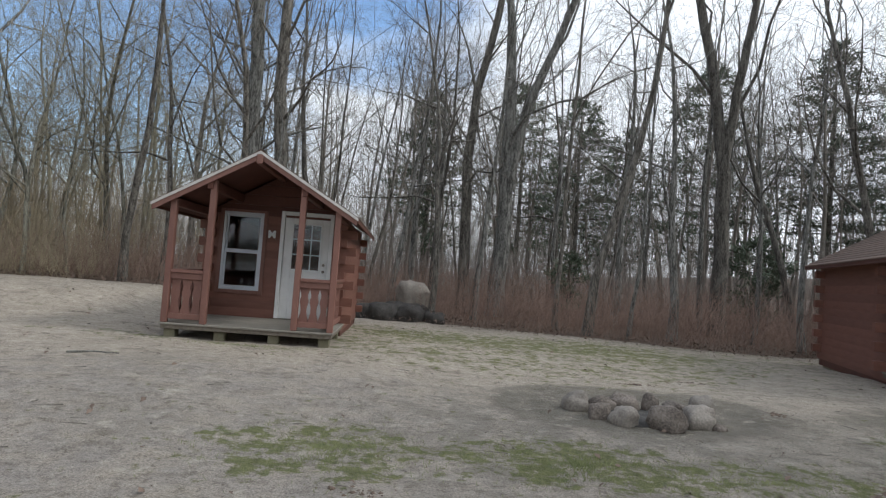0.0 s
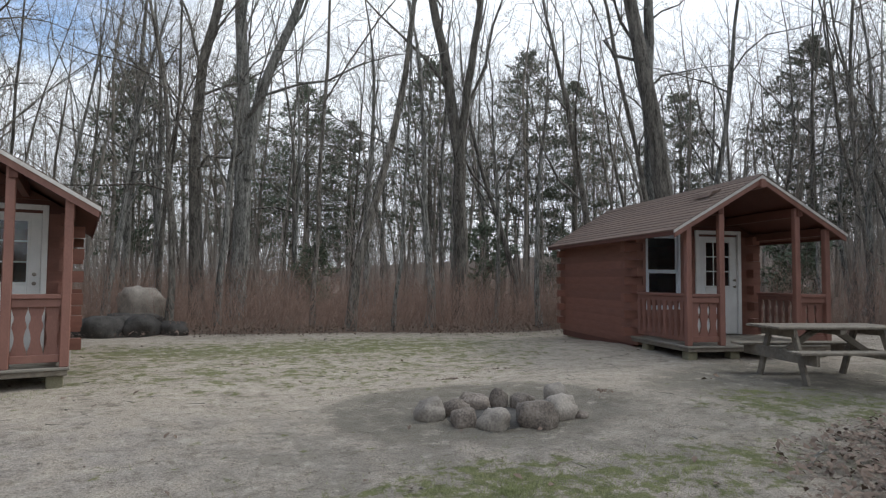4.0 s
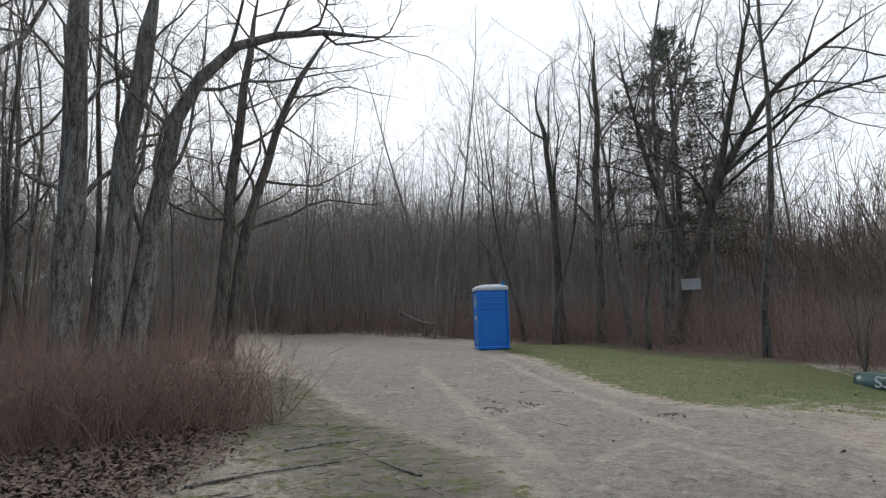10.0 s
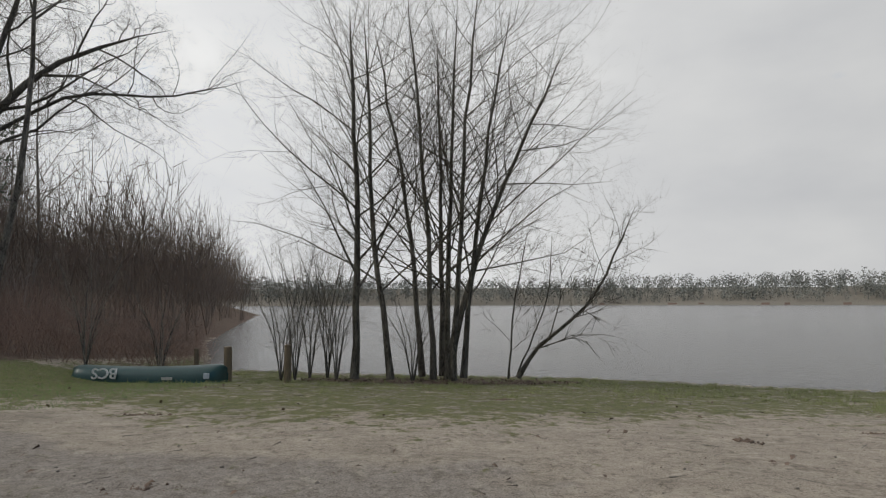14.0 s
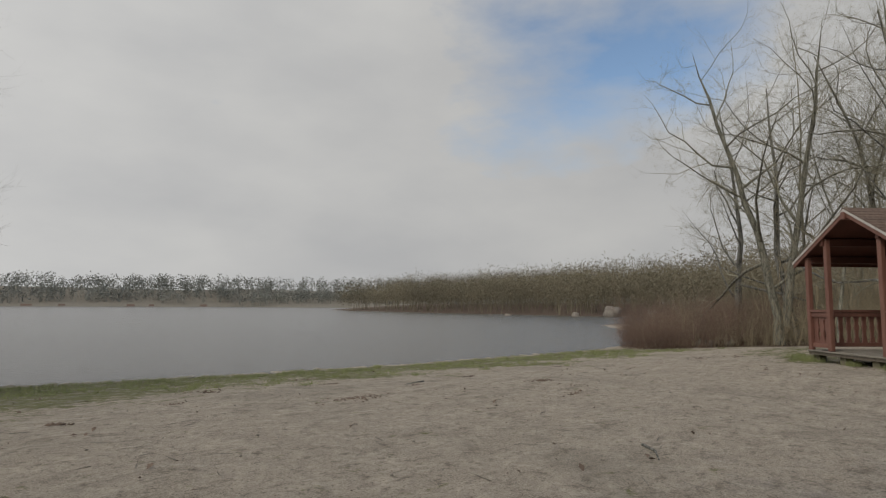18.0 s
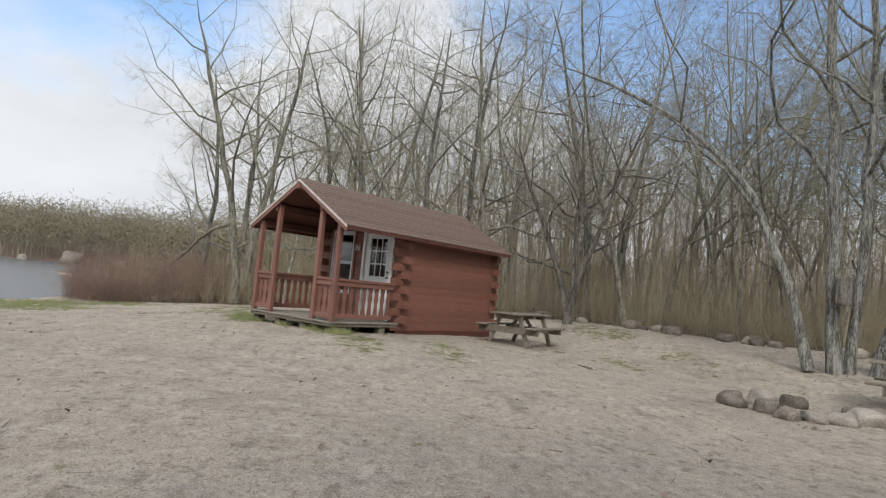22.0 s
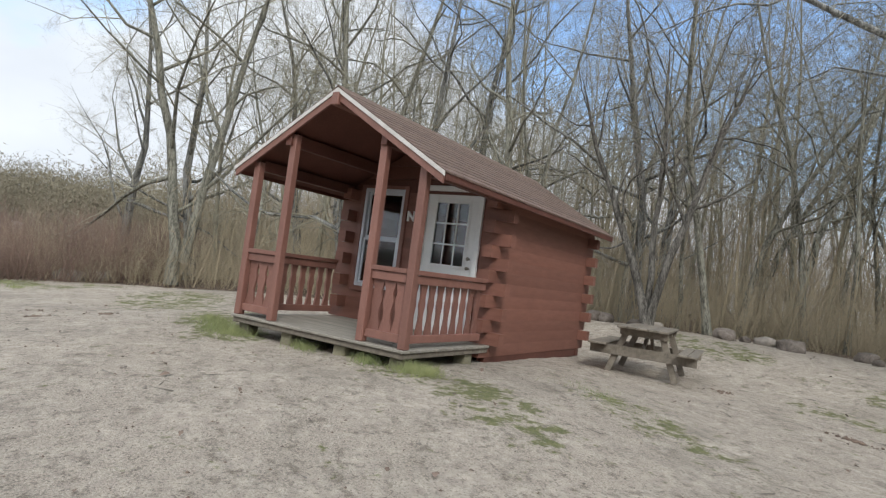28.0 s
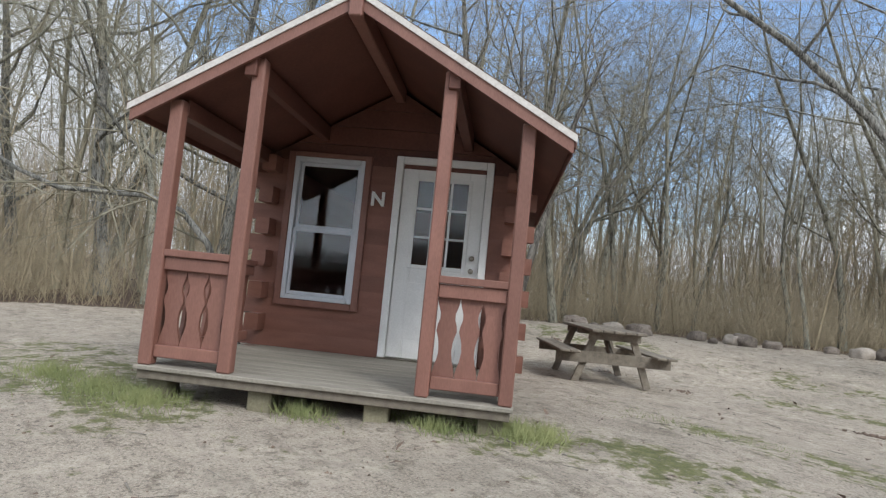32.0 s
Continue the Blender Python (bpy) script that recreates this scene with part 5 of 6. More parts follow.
# behind the second cabin
hero(206, FOREST, [([(-7.0, 21.2, 0), (-7.3, 21.1, 5), (-7.5, 21.0, 9), (-7.4, 21.1, 15)], 0.34, 0.15)], BARK, TWIG, "tall mossy oak behind the cabin")
hero(207, SPREAD, [([(-6.2, 21.5, 0), (-6.45, 21.4, 5), (-6.6, 21.3, 9), (-6.5, 21.4, 14)], 0.3, 0.14)], BARK_DARK, TWIG, "tall dark tree with a long side limb")
hero(208, FORKED, [([(1.6, 23.6, 0), (1.75, 23.6, 4), (1.66, 23.6, 8), (1.2, 23.7, 14)], 0.33, 0.14), ([(1.8, 23.6, 4.8), (2.0, 23.6, 7.3), (3.8, 23.3, 12), (4.3, 23.2, 15)], 0.22, 0.1)], BARK, TWIG, "tall forked tree at the wood's edge")
hero(209, FOREST, [([(0.4, 23.8, 0), (0.1, 23.8, 7.8), (1.1, 23.7, 12), (1.4, 23.7, 16)], 0.24, 0.1)], BARK_DARK, TWIG, "slim dark tree at the wood's edge")
hero(210, FORKED, [([(9.0, 21.3, 0), (8.9, 21.4, 7.3), (8.0, 21.8, 11.4), (7.6, 22, 15)], 0.28, 0.12), ([(8.9, 21.4, 6), (9.2, 21.2, 8.5), (9.6, 21.0, 11.5), (9.8, 21, 15)], 0.18, 0.08)], BARK_DARK, TWIG, "tall tree forking high up")
hero(211, FORKED, [([(11.6, 13.9, 0), (11.25, 13.9, 4.4), (10.6, 14.6, 9.6), (10.2, 15, 13)], 0.3, 0.12)], BARK_DARK, TWIG, "leaning forked tree behind the third cabin")
hero(212, FOREST, [([(12.5, 15.7, 0), (12.4, 15.6, 4.4), (12.4, 15.6, 12)], 0.26, 0.12)], BARK, TWIG, "straight tree behind the third cabin")
# three-stemmed tree behind the picnic table
hero(213, SPREAD, [([(-12.7, 11.7, 0.2), (-12.75, 11.6, 1.5), (-12.85, 11.5, 6.0), (-13.0, 11.3, 8.7), (-13.1, 11, 11)], 0.13, 0.06), ([(-12.3, 12.2, 0.2), (-12.1, 12.5, 2.0), (-11.6, 12.9, 3.6), (-11.0, 13.5, 6.3), (-10.3, 14.2, 8.8), (-9.8, 14.6, 10)], 0.13, 0.05), ([(-12.9, 11.3, 0.3), (-13.1, 11.1, 1.7), (-13.8, 10.6, 3.8), (-15.0, 9.6, 5.6), (-16.3, 8.4, 6.6), (-17.0, 6.6, 7.3)], 0.1, 0.03), ([(-12.6, 11.9, 0.2), (-12.5, 12.0, 2.5), (-12.3, 11.9, 5.5), (-12.2, 11.6, 9)], 0.1, 0.05)], BARK, TWIG_PALE, "spreading lichen-grey tree with leaning trunks", 2)
# wide pale crowns beyond the lakeside cabin
hero(231, WIDE, [([(-27.6, -2.6, -0.2), (-27.5, -2.9, 3.0), (-27.2, -3.6, 6.0), (-26.8, -4.6, 9.5), (-26.5, -5.2, 12.0)], 0.18, 0.03), ([(-27.7, -2.4, 0.5), (-27.7, -1.9, 4.0), (-27.8, -1.2, 8.0), (-27.6, -0.6, 12.5)], 0.16, 0.03)], BARK_PALE, TWIG_PALE, "wide pale bare tree spreading over the lake brush", 2)
hero(232, WIDE, [([(-29.0, 2.4, 0), (-29.0, 2.3, 4.0), (-29.1, 1.6, 8.0), (-29.0, 1.2, 14.0)], 0.17, 0.04), ([(-29.2, 2.8, 1.0), (-29.2, 3.6, 5.0), (-29.0, 4.6, 10.0), (-28.8, 5.0, 13.0)], 0.14, 0.04)], BARK_PALE, TWIG_PALE, "wide pale bare tree behind the lakeside cabin", 2)
hero(233, WIDE, [([(-25.5, 7.2, 0), (-25.5, 7.0, 4.0), (-25.8, 6.4, 8.0), (-25.6, 6.2, 13.5)], 0.15, 0.04)], BARK_PALE, TWIG_PALE, "tall pale tree with upswept limbs behind the cabin", 2)
# gnarly tree behind the lakeside cabin
hero(214, SPREAD, [([(-20.5, 9.0, 0.3), (-20.7, 9.0, 1.2), (-21.2, 8.5, 2.8), (-21.6, 7.8, 4.6), (-21.4, 7.0, 6.5)], 0.12, 0.03), ([(-20.5, 9.0, 0.3), (-20.5, 9.1, 1.5), (-20.3, 9.6, 3.0), (-20.4, 10.2, 5.0), (-20.0, 11.0, 7.5)], 0.11, 0.03), ([(-20.6, 9.0, 0.4), (-20.9, 9.2, 2.5), (-21.2, 9.4, 5.5), (-21.3, 9.2, 8.0)], 0.09, 0.03)], BARK_DARK, TWIG, "gnarled many-stemmed tree behind the picnic table")
# low limb seen through the porch
hero(215, SHRUB, [([(-19.7, 2.5, -0.3), (-19.85, 2.2, 0.9), (-19.9, 2.0, 1.5), (-20.0, 1.6, 2.0), (-20.4, 1.0, 2.15), (-20.7, 0.4, 1.75), (-21.0, 0.0, 1.9), (-21.6, -0.8, 2.5), (-22.2, -1.5, 3.1)], 0.06, 0.02)], BARK, TWIG_PALE, "low crooked limb arching behind the porch", 1, "bent_sapling")
for k, (x, y, h) in enumerate(((-30.5, -2.5, 12), (-33, -5.5, 11.5), (-28.5, 2.5, 13), (-29, 7, 14), (-24.5, 11, 12), (-34, 1, 13), (-27.5, 5.0, 12), (-26, 13, 13))):
    me = tree_meshes(230 + k, WIDE, h, 0.19, BARK, TWIG_PALE, lean=(0.1 * math.sin(k * 2.1), -0.12))
    put_tree(me, pose(x, y, hz(x, y)), "broad bare tree with pale spreading branches", group="lakeside trees")
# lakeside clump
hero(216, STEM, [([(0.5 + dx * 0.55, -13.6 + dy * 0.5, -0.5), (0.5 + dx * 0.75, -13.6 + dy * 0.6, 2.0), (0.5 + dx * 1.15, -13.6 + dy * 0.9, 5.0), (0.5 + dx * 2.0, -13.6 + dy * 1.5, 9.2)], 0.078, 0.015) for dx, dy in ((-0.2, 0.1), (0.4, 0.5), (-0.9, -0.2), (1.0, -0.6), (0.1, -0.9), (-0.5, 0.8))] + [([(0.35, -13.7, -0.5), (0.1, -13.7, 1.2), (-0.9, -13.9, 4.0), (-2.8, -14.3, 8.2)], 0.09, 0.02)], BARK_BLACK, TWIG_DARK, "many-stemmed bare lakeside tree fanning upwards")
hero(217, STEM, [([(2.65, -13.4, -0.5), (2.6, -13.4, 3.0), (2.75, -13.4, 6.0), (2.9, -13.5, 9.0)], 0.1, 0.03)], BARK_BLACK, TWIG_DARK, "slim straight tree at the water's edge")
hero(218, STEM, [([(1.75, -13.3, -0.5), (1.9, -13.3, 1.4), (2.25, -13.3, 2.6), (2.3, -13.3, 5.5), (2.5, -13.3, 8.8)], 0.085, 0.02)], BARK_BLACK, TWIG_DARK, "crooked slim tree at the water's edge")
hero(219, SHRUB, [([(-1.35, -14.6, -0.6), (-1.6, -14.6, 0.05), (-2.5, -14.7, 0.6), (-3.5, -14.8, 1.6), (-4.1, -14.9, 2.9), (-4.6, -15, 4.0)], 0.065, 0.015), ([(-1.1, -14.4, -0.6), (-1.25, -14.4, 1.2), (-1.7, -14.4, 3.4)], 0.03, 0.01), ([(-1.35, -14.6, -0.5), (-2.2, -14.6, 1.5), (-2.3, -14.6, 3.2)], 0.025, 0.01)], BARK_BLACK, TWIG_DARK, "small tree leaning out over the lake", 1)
for k, (x, y, h) in enumerate(((4.45, -13.3, 2.4), (4.2, -13.6, 3.2), (3.4, -13.7, 3.4), (3.1, -13.4, 2.8), (4.0, -14.2, 3.0), (1.2, -13.2, 2.0), (7.9, -14.0, 2.2), (9.4, -13.2, 2.6))):
    g = [([(x, y, hz(x, y) - 0.1), (x + 0.2 * math.cos(a), y + 0.2 * math.sin(a), hz(x, y) + h * 0.45), (x + 1.0 * math.cos(a + 0.3), y + 0.8 * math.sin(a + 0.3), hz(x, y) + h * 1.15)], 0.017, 0.004) for a in np.arange(6) * 1.05 + k]
    hero(240 + k, dict(SHRUB, twig=0.9, kids=[9, 6]), g, BARK_DARK, TWIG, "bare many-stemmed shrub on the bank", 1, "shrub")
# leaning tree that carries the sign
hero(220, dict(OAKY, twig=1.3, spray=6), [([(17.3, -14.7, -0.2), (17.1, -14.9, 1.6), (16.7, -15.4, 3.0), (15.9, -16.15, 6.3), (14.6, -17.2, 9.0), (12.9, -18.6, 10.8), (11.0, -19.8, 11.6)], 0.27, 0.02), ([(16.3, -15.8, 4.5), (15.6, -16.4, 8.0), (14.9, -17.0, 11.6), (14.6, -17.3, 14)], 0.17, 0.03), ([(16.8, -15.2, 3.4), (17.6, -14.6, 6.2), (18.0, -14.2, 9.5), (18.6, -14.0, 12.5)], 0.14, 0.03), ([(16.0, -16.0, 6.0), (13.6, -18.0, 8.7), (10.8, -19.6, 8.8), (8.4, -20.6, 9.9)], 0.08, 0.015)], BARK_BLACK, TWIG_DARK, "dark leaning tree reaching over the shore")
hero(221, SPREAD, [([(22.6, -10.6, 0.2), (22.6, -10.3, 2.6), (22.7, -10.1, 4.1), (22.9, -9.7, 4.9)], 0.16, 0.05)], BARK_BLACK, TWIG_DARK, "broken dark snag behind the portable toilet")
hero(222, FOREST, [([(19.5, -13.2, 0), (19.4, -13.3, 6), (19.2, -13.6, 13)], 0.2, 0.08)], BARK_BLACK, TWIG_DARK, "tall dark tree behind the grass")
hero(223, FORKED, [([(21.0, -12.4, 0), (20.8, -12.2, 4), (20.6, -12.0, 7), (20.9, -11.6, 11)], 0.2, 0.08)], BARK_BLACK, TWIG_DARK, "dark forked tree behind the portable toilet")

sign = part("sign", Shape().box(-0.33, 0.33, -0.012, 0.012, -0.2, 0.2, 0.006), SIGN_WHITE)
sign.matrix_world = pose(16.55, -15.05, 2.38, 0, 0, 46)
tagged(sign, "small faded white sign nailed to a leaning tree", "sign")
basket = part("hanging_basket", Shape().tube([(0, 0, 0), (0, 0, 0.05), (0, 0, 0.5), (0, 0, 0.54)], [0.14, 0.16, 0.16, 0.13], 14), BARK_DARK)
basket.location = (-12.42, 11.55, 1.6)
tagged(basket, "dark round bucket hung on the tree trunk", "bucket")


# ---------------------------------------------------------------- pines
def pine_meshes(seed, h):
    rng = np.random.default_rng(seed)
    trunk = [(np.array([(0, 0, -0.2), (0.05, 0, h * 0.4), (0, 0.05, h * 0.75), (0, 0, h)]), np.array([0.2, 0.15, 0.08, 0.02]))]
    limbs, v, t = [], [], []
    for z in np.arange(h * 0.22, h, 0.5):
        reach = 0.27 * h * math.sin(math.pi * (0.2 + 0.8 * (z - h * 0.22) / (h * 0.78))) * rng.uniform(0.6, 1.1) + 0.25
        for k in range(6):
            a = rng.uniform(0, 6.28)
            q = np.array([(0, 0, z), (math.cos(a) * reach * 0.5, math.sin(a) * reach * 0.5, z + 0.1), (math.cos(a) * reach, math.sin(a) * reach, z + rng.uniform(-0.1, 0.4))])
            limbs.append((q, np.array([0.03, 0.018, 0.006])))
            for _ in range(46):
                u = rng.uniform(0.3, 1.0)
                c = q[0] + (q[2] - q[0]) * u + rng.normal(0, 0.13, 3)
                d = rng.normal(0, 1, 3) + np.array((math.cos(a), math.sin(a), 0.5))
                d /= np.linalg.norm(d)
                w = np.cross(d, rng.normal(0, 1, 3))
                w /= np.linalg.norm(w)
                s = rng.uniform(0.2, 0.38)
                o = len(v)
                v += [c - w * 0.042, c + w * 0.042, c + d * s]
                t.append((o, o + 1, o + 2))
    return lines_mesh("trunk", [(trunk, 6), (limbs, 3)], BARK_DARK), raw_mesh("crown", v, t, NEEDLE)


PINES = [pine_meshes(301 + i, 12 + 1.5 * i) for i in range(3)]
SMALL_PINE = pine_meshes(310, 3.6)
for i, (x, y) in enumerate(((6.5, 35), (13, 33), (19.5, 33), (11, 42), (23, 33), (4, 43), (27, 28), (30, 22), (22, -20), (-2, 36))):
    put_tree(PINES[i % 3], pose(x, y, hz(x, y), 0, 0, i * 67), "dark green pine standing among bare trees", "pine_tree", "pines")
for i, (x, y) in enumerate(((4.5, 24.5), (14, 22), (18, 15), (11.5, 24), (21, 13))):
    put_tree(SMALL_PINE, pose(x, y, hz(x, y), 0, 0, i * 47) @ Matrix.Scale(0.7 + 0.1 * (i % 4), 4), "small dark evergreen under the bare trees", "pine_tree", "small evergreens")


# ---------------------------------------------------------------- thickets, far woods, litter, grass
def stems_mesh(name, base, tip_dir, length, radius, material, bend=0.25, seed=0, flat=False):
    """Thin leaning stems, three-sided, each running out to a point."""
    rng = np.random.default_rng(seed)
    n = len(base)
    side = rng.normal(0, 1, (n, 3)) * [1, 1, 0.2]
    tip = base + tip_dir * length[:, None] + side * (bend * length)[:, None] * 0.35
    v, t = (slivers_np if flat else spikes_np)(base, tip, radius)
    return raw_mesh(name, v, t, material)


def thicket(name, xy, h0, h1, material, label, seed, forks=3, r=0.006):
    rng = np.random.default_rng(seed)
    n = len(xy)
    base = np.column_stack([xy, height(xy[:, 0], xy[:, 1]) - 0.03])
    d = rng.normal(0, 0.36, (n, 3))
    d[:, 2] = 1
    d /= np.linalg.norm(d, axis=1, keepdims=True)
    lump = 0.5 + 0.5 * np.sin(xy[:, 0] * 1.3 + 0.7 * np.sin(xy[:, 1] * 1.9)) * np.sin(xy[:, 1] * 1.1 + seed)
    ln = (h0 + (h1 - h0) * rng.uniform(0, 1, n) ** 1.4) * (0.65 + 0.5 * lump)
    bases, dirs, lens, rads = [base], [d], [ln], [r * rng.uniform(0.7, 1.5, n)]
    for _ in range(forks):
        u = rng.uniform(0.25, 0.75, n)
        e = d + rng.normal(0, 0.6, (n, 3))
        e /= np.linalg.norm(e, axis=1, keepdims=True)
        bases.append(base + d * (ln * u)[:, None])
        dirs.append(e)
        lens.append(ln * rng.uniform(0.3, 0.6, n))
        rads.append(r * 0.6 * np.ones(n))
    me = stems_mesh(name, np.concatenate(bases), np.concatenate(dirs), np.concatenate(lens), np.concatenate(rads), material, seed=seed)
    return tagged(new(name, me), label, "thicket", kind="stuff")


def scatter(n, seed, test, box):
    rng = np.random.default_rng(seed)
    got = np.zeros((0, 2))
    while len(got) < n:
        q = rng.uniform((box[0], box[2]), (box[1], box[3]), (n * 3, 2))
        got = np.concatenate([got, q[test(q[:, 0], q[:, 1])]])
    return got[:n]


def in_band(x, y, lo, hi):
    v = y - tree_edge(x)
    return (v > lo) & (v < hi)


SE_X, SE_Y = [8.5, 10, 14, 19, 22, 27, 33, 36, 40], [-15, -13.0, -12.4, -11.2, -11.4, -10, -7.5, -4, -2]
thicket("thicket", scatter(9000, 1, lambda x, y: in_band(x, y, 0.2, 11) & (np.hypot(x - 7.96, y - 8.78) > 4.5), (-14, 17, 2, 30)), 0.8, 2.6, BRUSH, "dense red-brown bare undergrowth along the woods", 1)
thicket("thicket", scatter(3600, 2, lambda x, y: in_band(x, y, 0.2, 9), (15, 42, -2, 12)), 0.8, 2.6, BRUSH, "red-brown bare undergrowth beside the road", 2)
thicket("thicket", scatter(12000, 3, lambda x, y: in_band(x, y, 0.0, 11) & (y - shore_y(x) > 1), (-42, -11, -9, 24)), 0.7, 2.7, BRUSH_TAN, "tan bare undergrowth behind the lakeside cabin", 3, 5, 0.005)
thicket("thicket", scatter(8000, 4, lambda x, y: (y < np.interp(x, SE_X, SE_Y)) & (y > np.interp(x, SE_X, SE_Y) - 11) & (y - shore_y(x) > 0.4), (8.6, 42, -26, -2)), 0.8, 2.8, BRUSH, "dark bare undergrowth behind the grass", 4)
thicket("thicket", scatter(2000, 5, lambda x, y: ((x - 8.8) * 0.43 + (y - 2.7) * -0.9) ** 2 / 5.5 + ((x - 8.8) * 0.9 + (y - 2.7) * 0.43) ** 2 / 4.0 < 0.15 + 1.1 * np.random.default_rng(6).uniform(0, 1, len(x)), (3, 13, 0, 6)), 0.4, 1.9, BRUSH, "red-brown bare bush on the leaf-covered island", 5, 5, 0.0055)
thicket("thicket", scatter(4500, 6, lambda x, y: ((x + 32.5) / 6.2) ** 2 + ((y + 6.5) / 3.9) ** 2 < 1, (-42, -24, -12, 0)), 0.9, 2.8, BRUSH, "rounded red-brown shoreline brush beside the lake", 6, 6, 0.006)


def far_wood(name, xy, h0, h1, wood, label, seed, slivers=90, wide=0.10, rise=0.0, stem=0.7):
    """Many small bare trees, each a trunk with a haze of fine branches."""
    rng = np.random.default_rng(seed)
    n = len(xy)
    z = height(xy[:, 0], xy[:, 1])
    h = rng.uniform(h0, h1, n)
    base = np.column_stack([xy, z])
    up = np.tile((0, 0, 1.0), (n, 1)) + rng.normal(0, 0.05, (n, 3))
    trunk_b, trunk_d, trunk_l, trunk_r = [base], [up], [h * stem], [0.0045 * h + wide * 0.3]
    k = slivers // 3
    hh = np.repeat(h, k)[:, None]
    q = rng.normal(0, 1, (n * k, 3))
    q *= (rng.uniform(0, 1, (n * k, 1)) ** 0.4) / np.linalg.norm(q, axis=1, keepdims=True)
    q2 = q + rng.normal(0, 0.45, q.shape) if rise >= 0 else rng.normal(0, 0.7, q.shape)
    tip = np.repeat(base, k, 0) + q * hh * (0.3, 0.3, 0.4) + (0, 0, 0.6) * hh  # tips fill a rounded crown
    cb = tip - q2 * hh * (0.09 if rise >= 0 else 0.05) - (0, 0, 1) * hh * rng.uniform(0.0, 0.05 + rise, (n * k, 1))
    cl = np.linalg.norm(tip - cb, axis=1)
    cd = (tip - cb) / cl[:, None]
    me = stems_mesh(name, np.concatenate(trunk_b + [cb]), np.concatenate(trunk_d + [cd]), np.concatenate(trunk_l + [cl]), np.concatenate(trunk_r + [np.full(n * k, wide)]), wood, 0.3, seed, True)
    return tagged(new(name, me), label, "woods", kind="stuff")


FAR_TAN = surface("far_bare_woods", (0.12, 0.105, 0.072), (0.29, 0.255, 0.175), 0.09, 0.45, 0.95, 0.0, spread=(0.36, 0.64))
FAR_BROWN = surface("far_brown_woods", (0.13, 0.1, 0.08), (0.28, 0.22, 0.175), 0.05, 0.6, 0.95, 0.0)
# aerial haze over the lake is mixed into this grey-green
FAR_HAZE = surface("haze_tinted_woods", (0.12, 0.125, 0.112), (0.23, 0.235, 0.21), 0.03, 0.3, 0.95, 0.0)
# grey kept light: the haze of distance is put into the colour
FAR_GREY = surface("far_grey_woods", (0.21, 0.186, 0.165), (0.42, 0.382, 0.34), 0.05, 0.6, 0.95, 0.0)


def land(x, y):
    return height(x, y) > LAKE_Z + 0.02


far_wood("far_woods", scatter(1400, 21, lambda x, y: wood_density(x, y) & ~((x > 18) & (y > 4) & (np.sin(x * 12.9 + y * 78.2) > 0.2)) & (np.hypot(x, y) > 42) & (np.hypot(x, y) < 115), (-115, 115, -115, 115)), 11, 18, FAR_GREY, "bare grey woods fading into the distance", 21, 200, 0.018, 0.3)
far_wood("far_woods", scatter(3400, 22, lambda x, y: land(x, y) & (y < 12) & (np.hypot(x, y) > 90) & (np.hypot(x, y) < 240), (-300, -60, -290, 12)), 7.0, 12.5, FAR_TAN, "olive-brown bare woods across the bay", 22, 420, 0.06, -0.05, 0.5)
far_wood("far_woods", scatter(4200, 23, lambda x, y: land(x, y) & (np.hypot(x, y) > 535) & (np.hypot(x, y) < 655), (-640, 640, -640, -60)), 10, 16, FAR_HAZE, "hazy grey-green wooded far shore of the lake", 23, 90, 1.0, -0.05, 0.5)
far_wood("far_woods", scatter(2300, 24, lambda x, y: land(x, y) & (y - shore_y(x) > 0.5) & (y < -22) & (np.hypot(x, y) < 170), (14, 120, -150, -22)), 6, 11, FAR_BROWN, "bare brown woods on the near point", 24, 260, 0.02, 0.25)


far_wood("far_woods", scatter(1300, 25, lambda x, y: wood_density(x, y) & ((y < 4) | (np.sin(x * 12.9 + y * 78.2) > 0.2)), (38, 85, -45, 30)), 9, 15, FAR_GREY, "grey-brown bare woods on the rise beyond the road", 25, 260, 0.018, 0.35)
far_wood("brushwood", scatter(2300, 26, lambda x, y: wood_density(x, y) & (x > -12) & ~((x > 13) & (y > 3) & (np.sin(x * 12.9 + y * 78.2) > -0.25)) & (np.hypot(x, y) > 23) & (np.hypot(x, y) < 72), (-12, 72, -45, 72)), 2.5, 6.5, FAR_GREY, "tangled grey-brown brushwood deep in the woods", 26, 110, 0.011, 0.3)
far_wood("brushwood", scatter(1900, 28, lambda x, y: wood_density(x, y) & (x < -12) & (np.hypot(x, y) > 21) & (np.hypot(x, y) < 72), (-72, -12, -12, 60)), 2.5, 7.0, BRUSH_TAN, "tangled tan brushwood behind the lakeside cabin", 28, 130, 0.011, 0.25)
far_wood("brushwood", scatter(450, 27, lambda x, y: wood_density(x, y), (36, 62, -24, 12)), 2.0, 4.5, FAR_GREY, "tangled grey-brown brushwood where the road ends", 27, 110, 0.011, 0.3)


def build_house(at, w, d, h):
    house = thing("house", "small white house on the far shore before woods", "house", at, "far shore houses")
    part("wall", Shape().box(-w, w, -d, d, -1.0, h, 0.05), SIGN_WHITE, house)
    part("roof", Shape().prism([(-d - 0.4, h), (d + 0.4, h), (0, h + d * 0.8)], -w - 0.4, w + 0.4, lambda u, v, k: (k, u, v)), SHINGLE, house, "dark pitched roof")
    for k in (-0.6, 0.0, 0.6):
        part("window", Shape().box(k * w - 0.5, k * w + 0.5, d, d + 0.06, h * 0.35, h * 0.75, 0.01), GLASS, house)


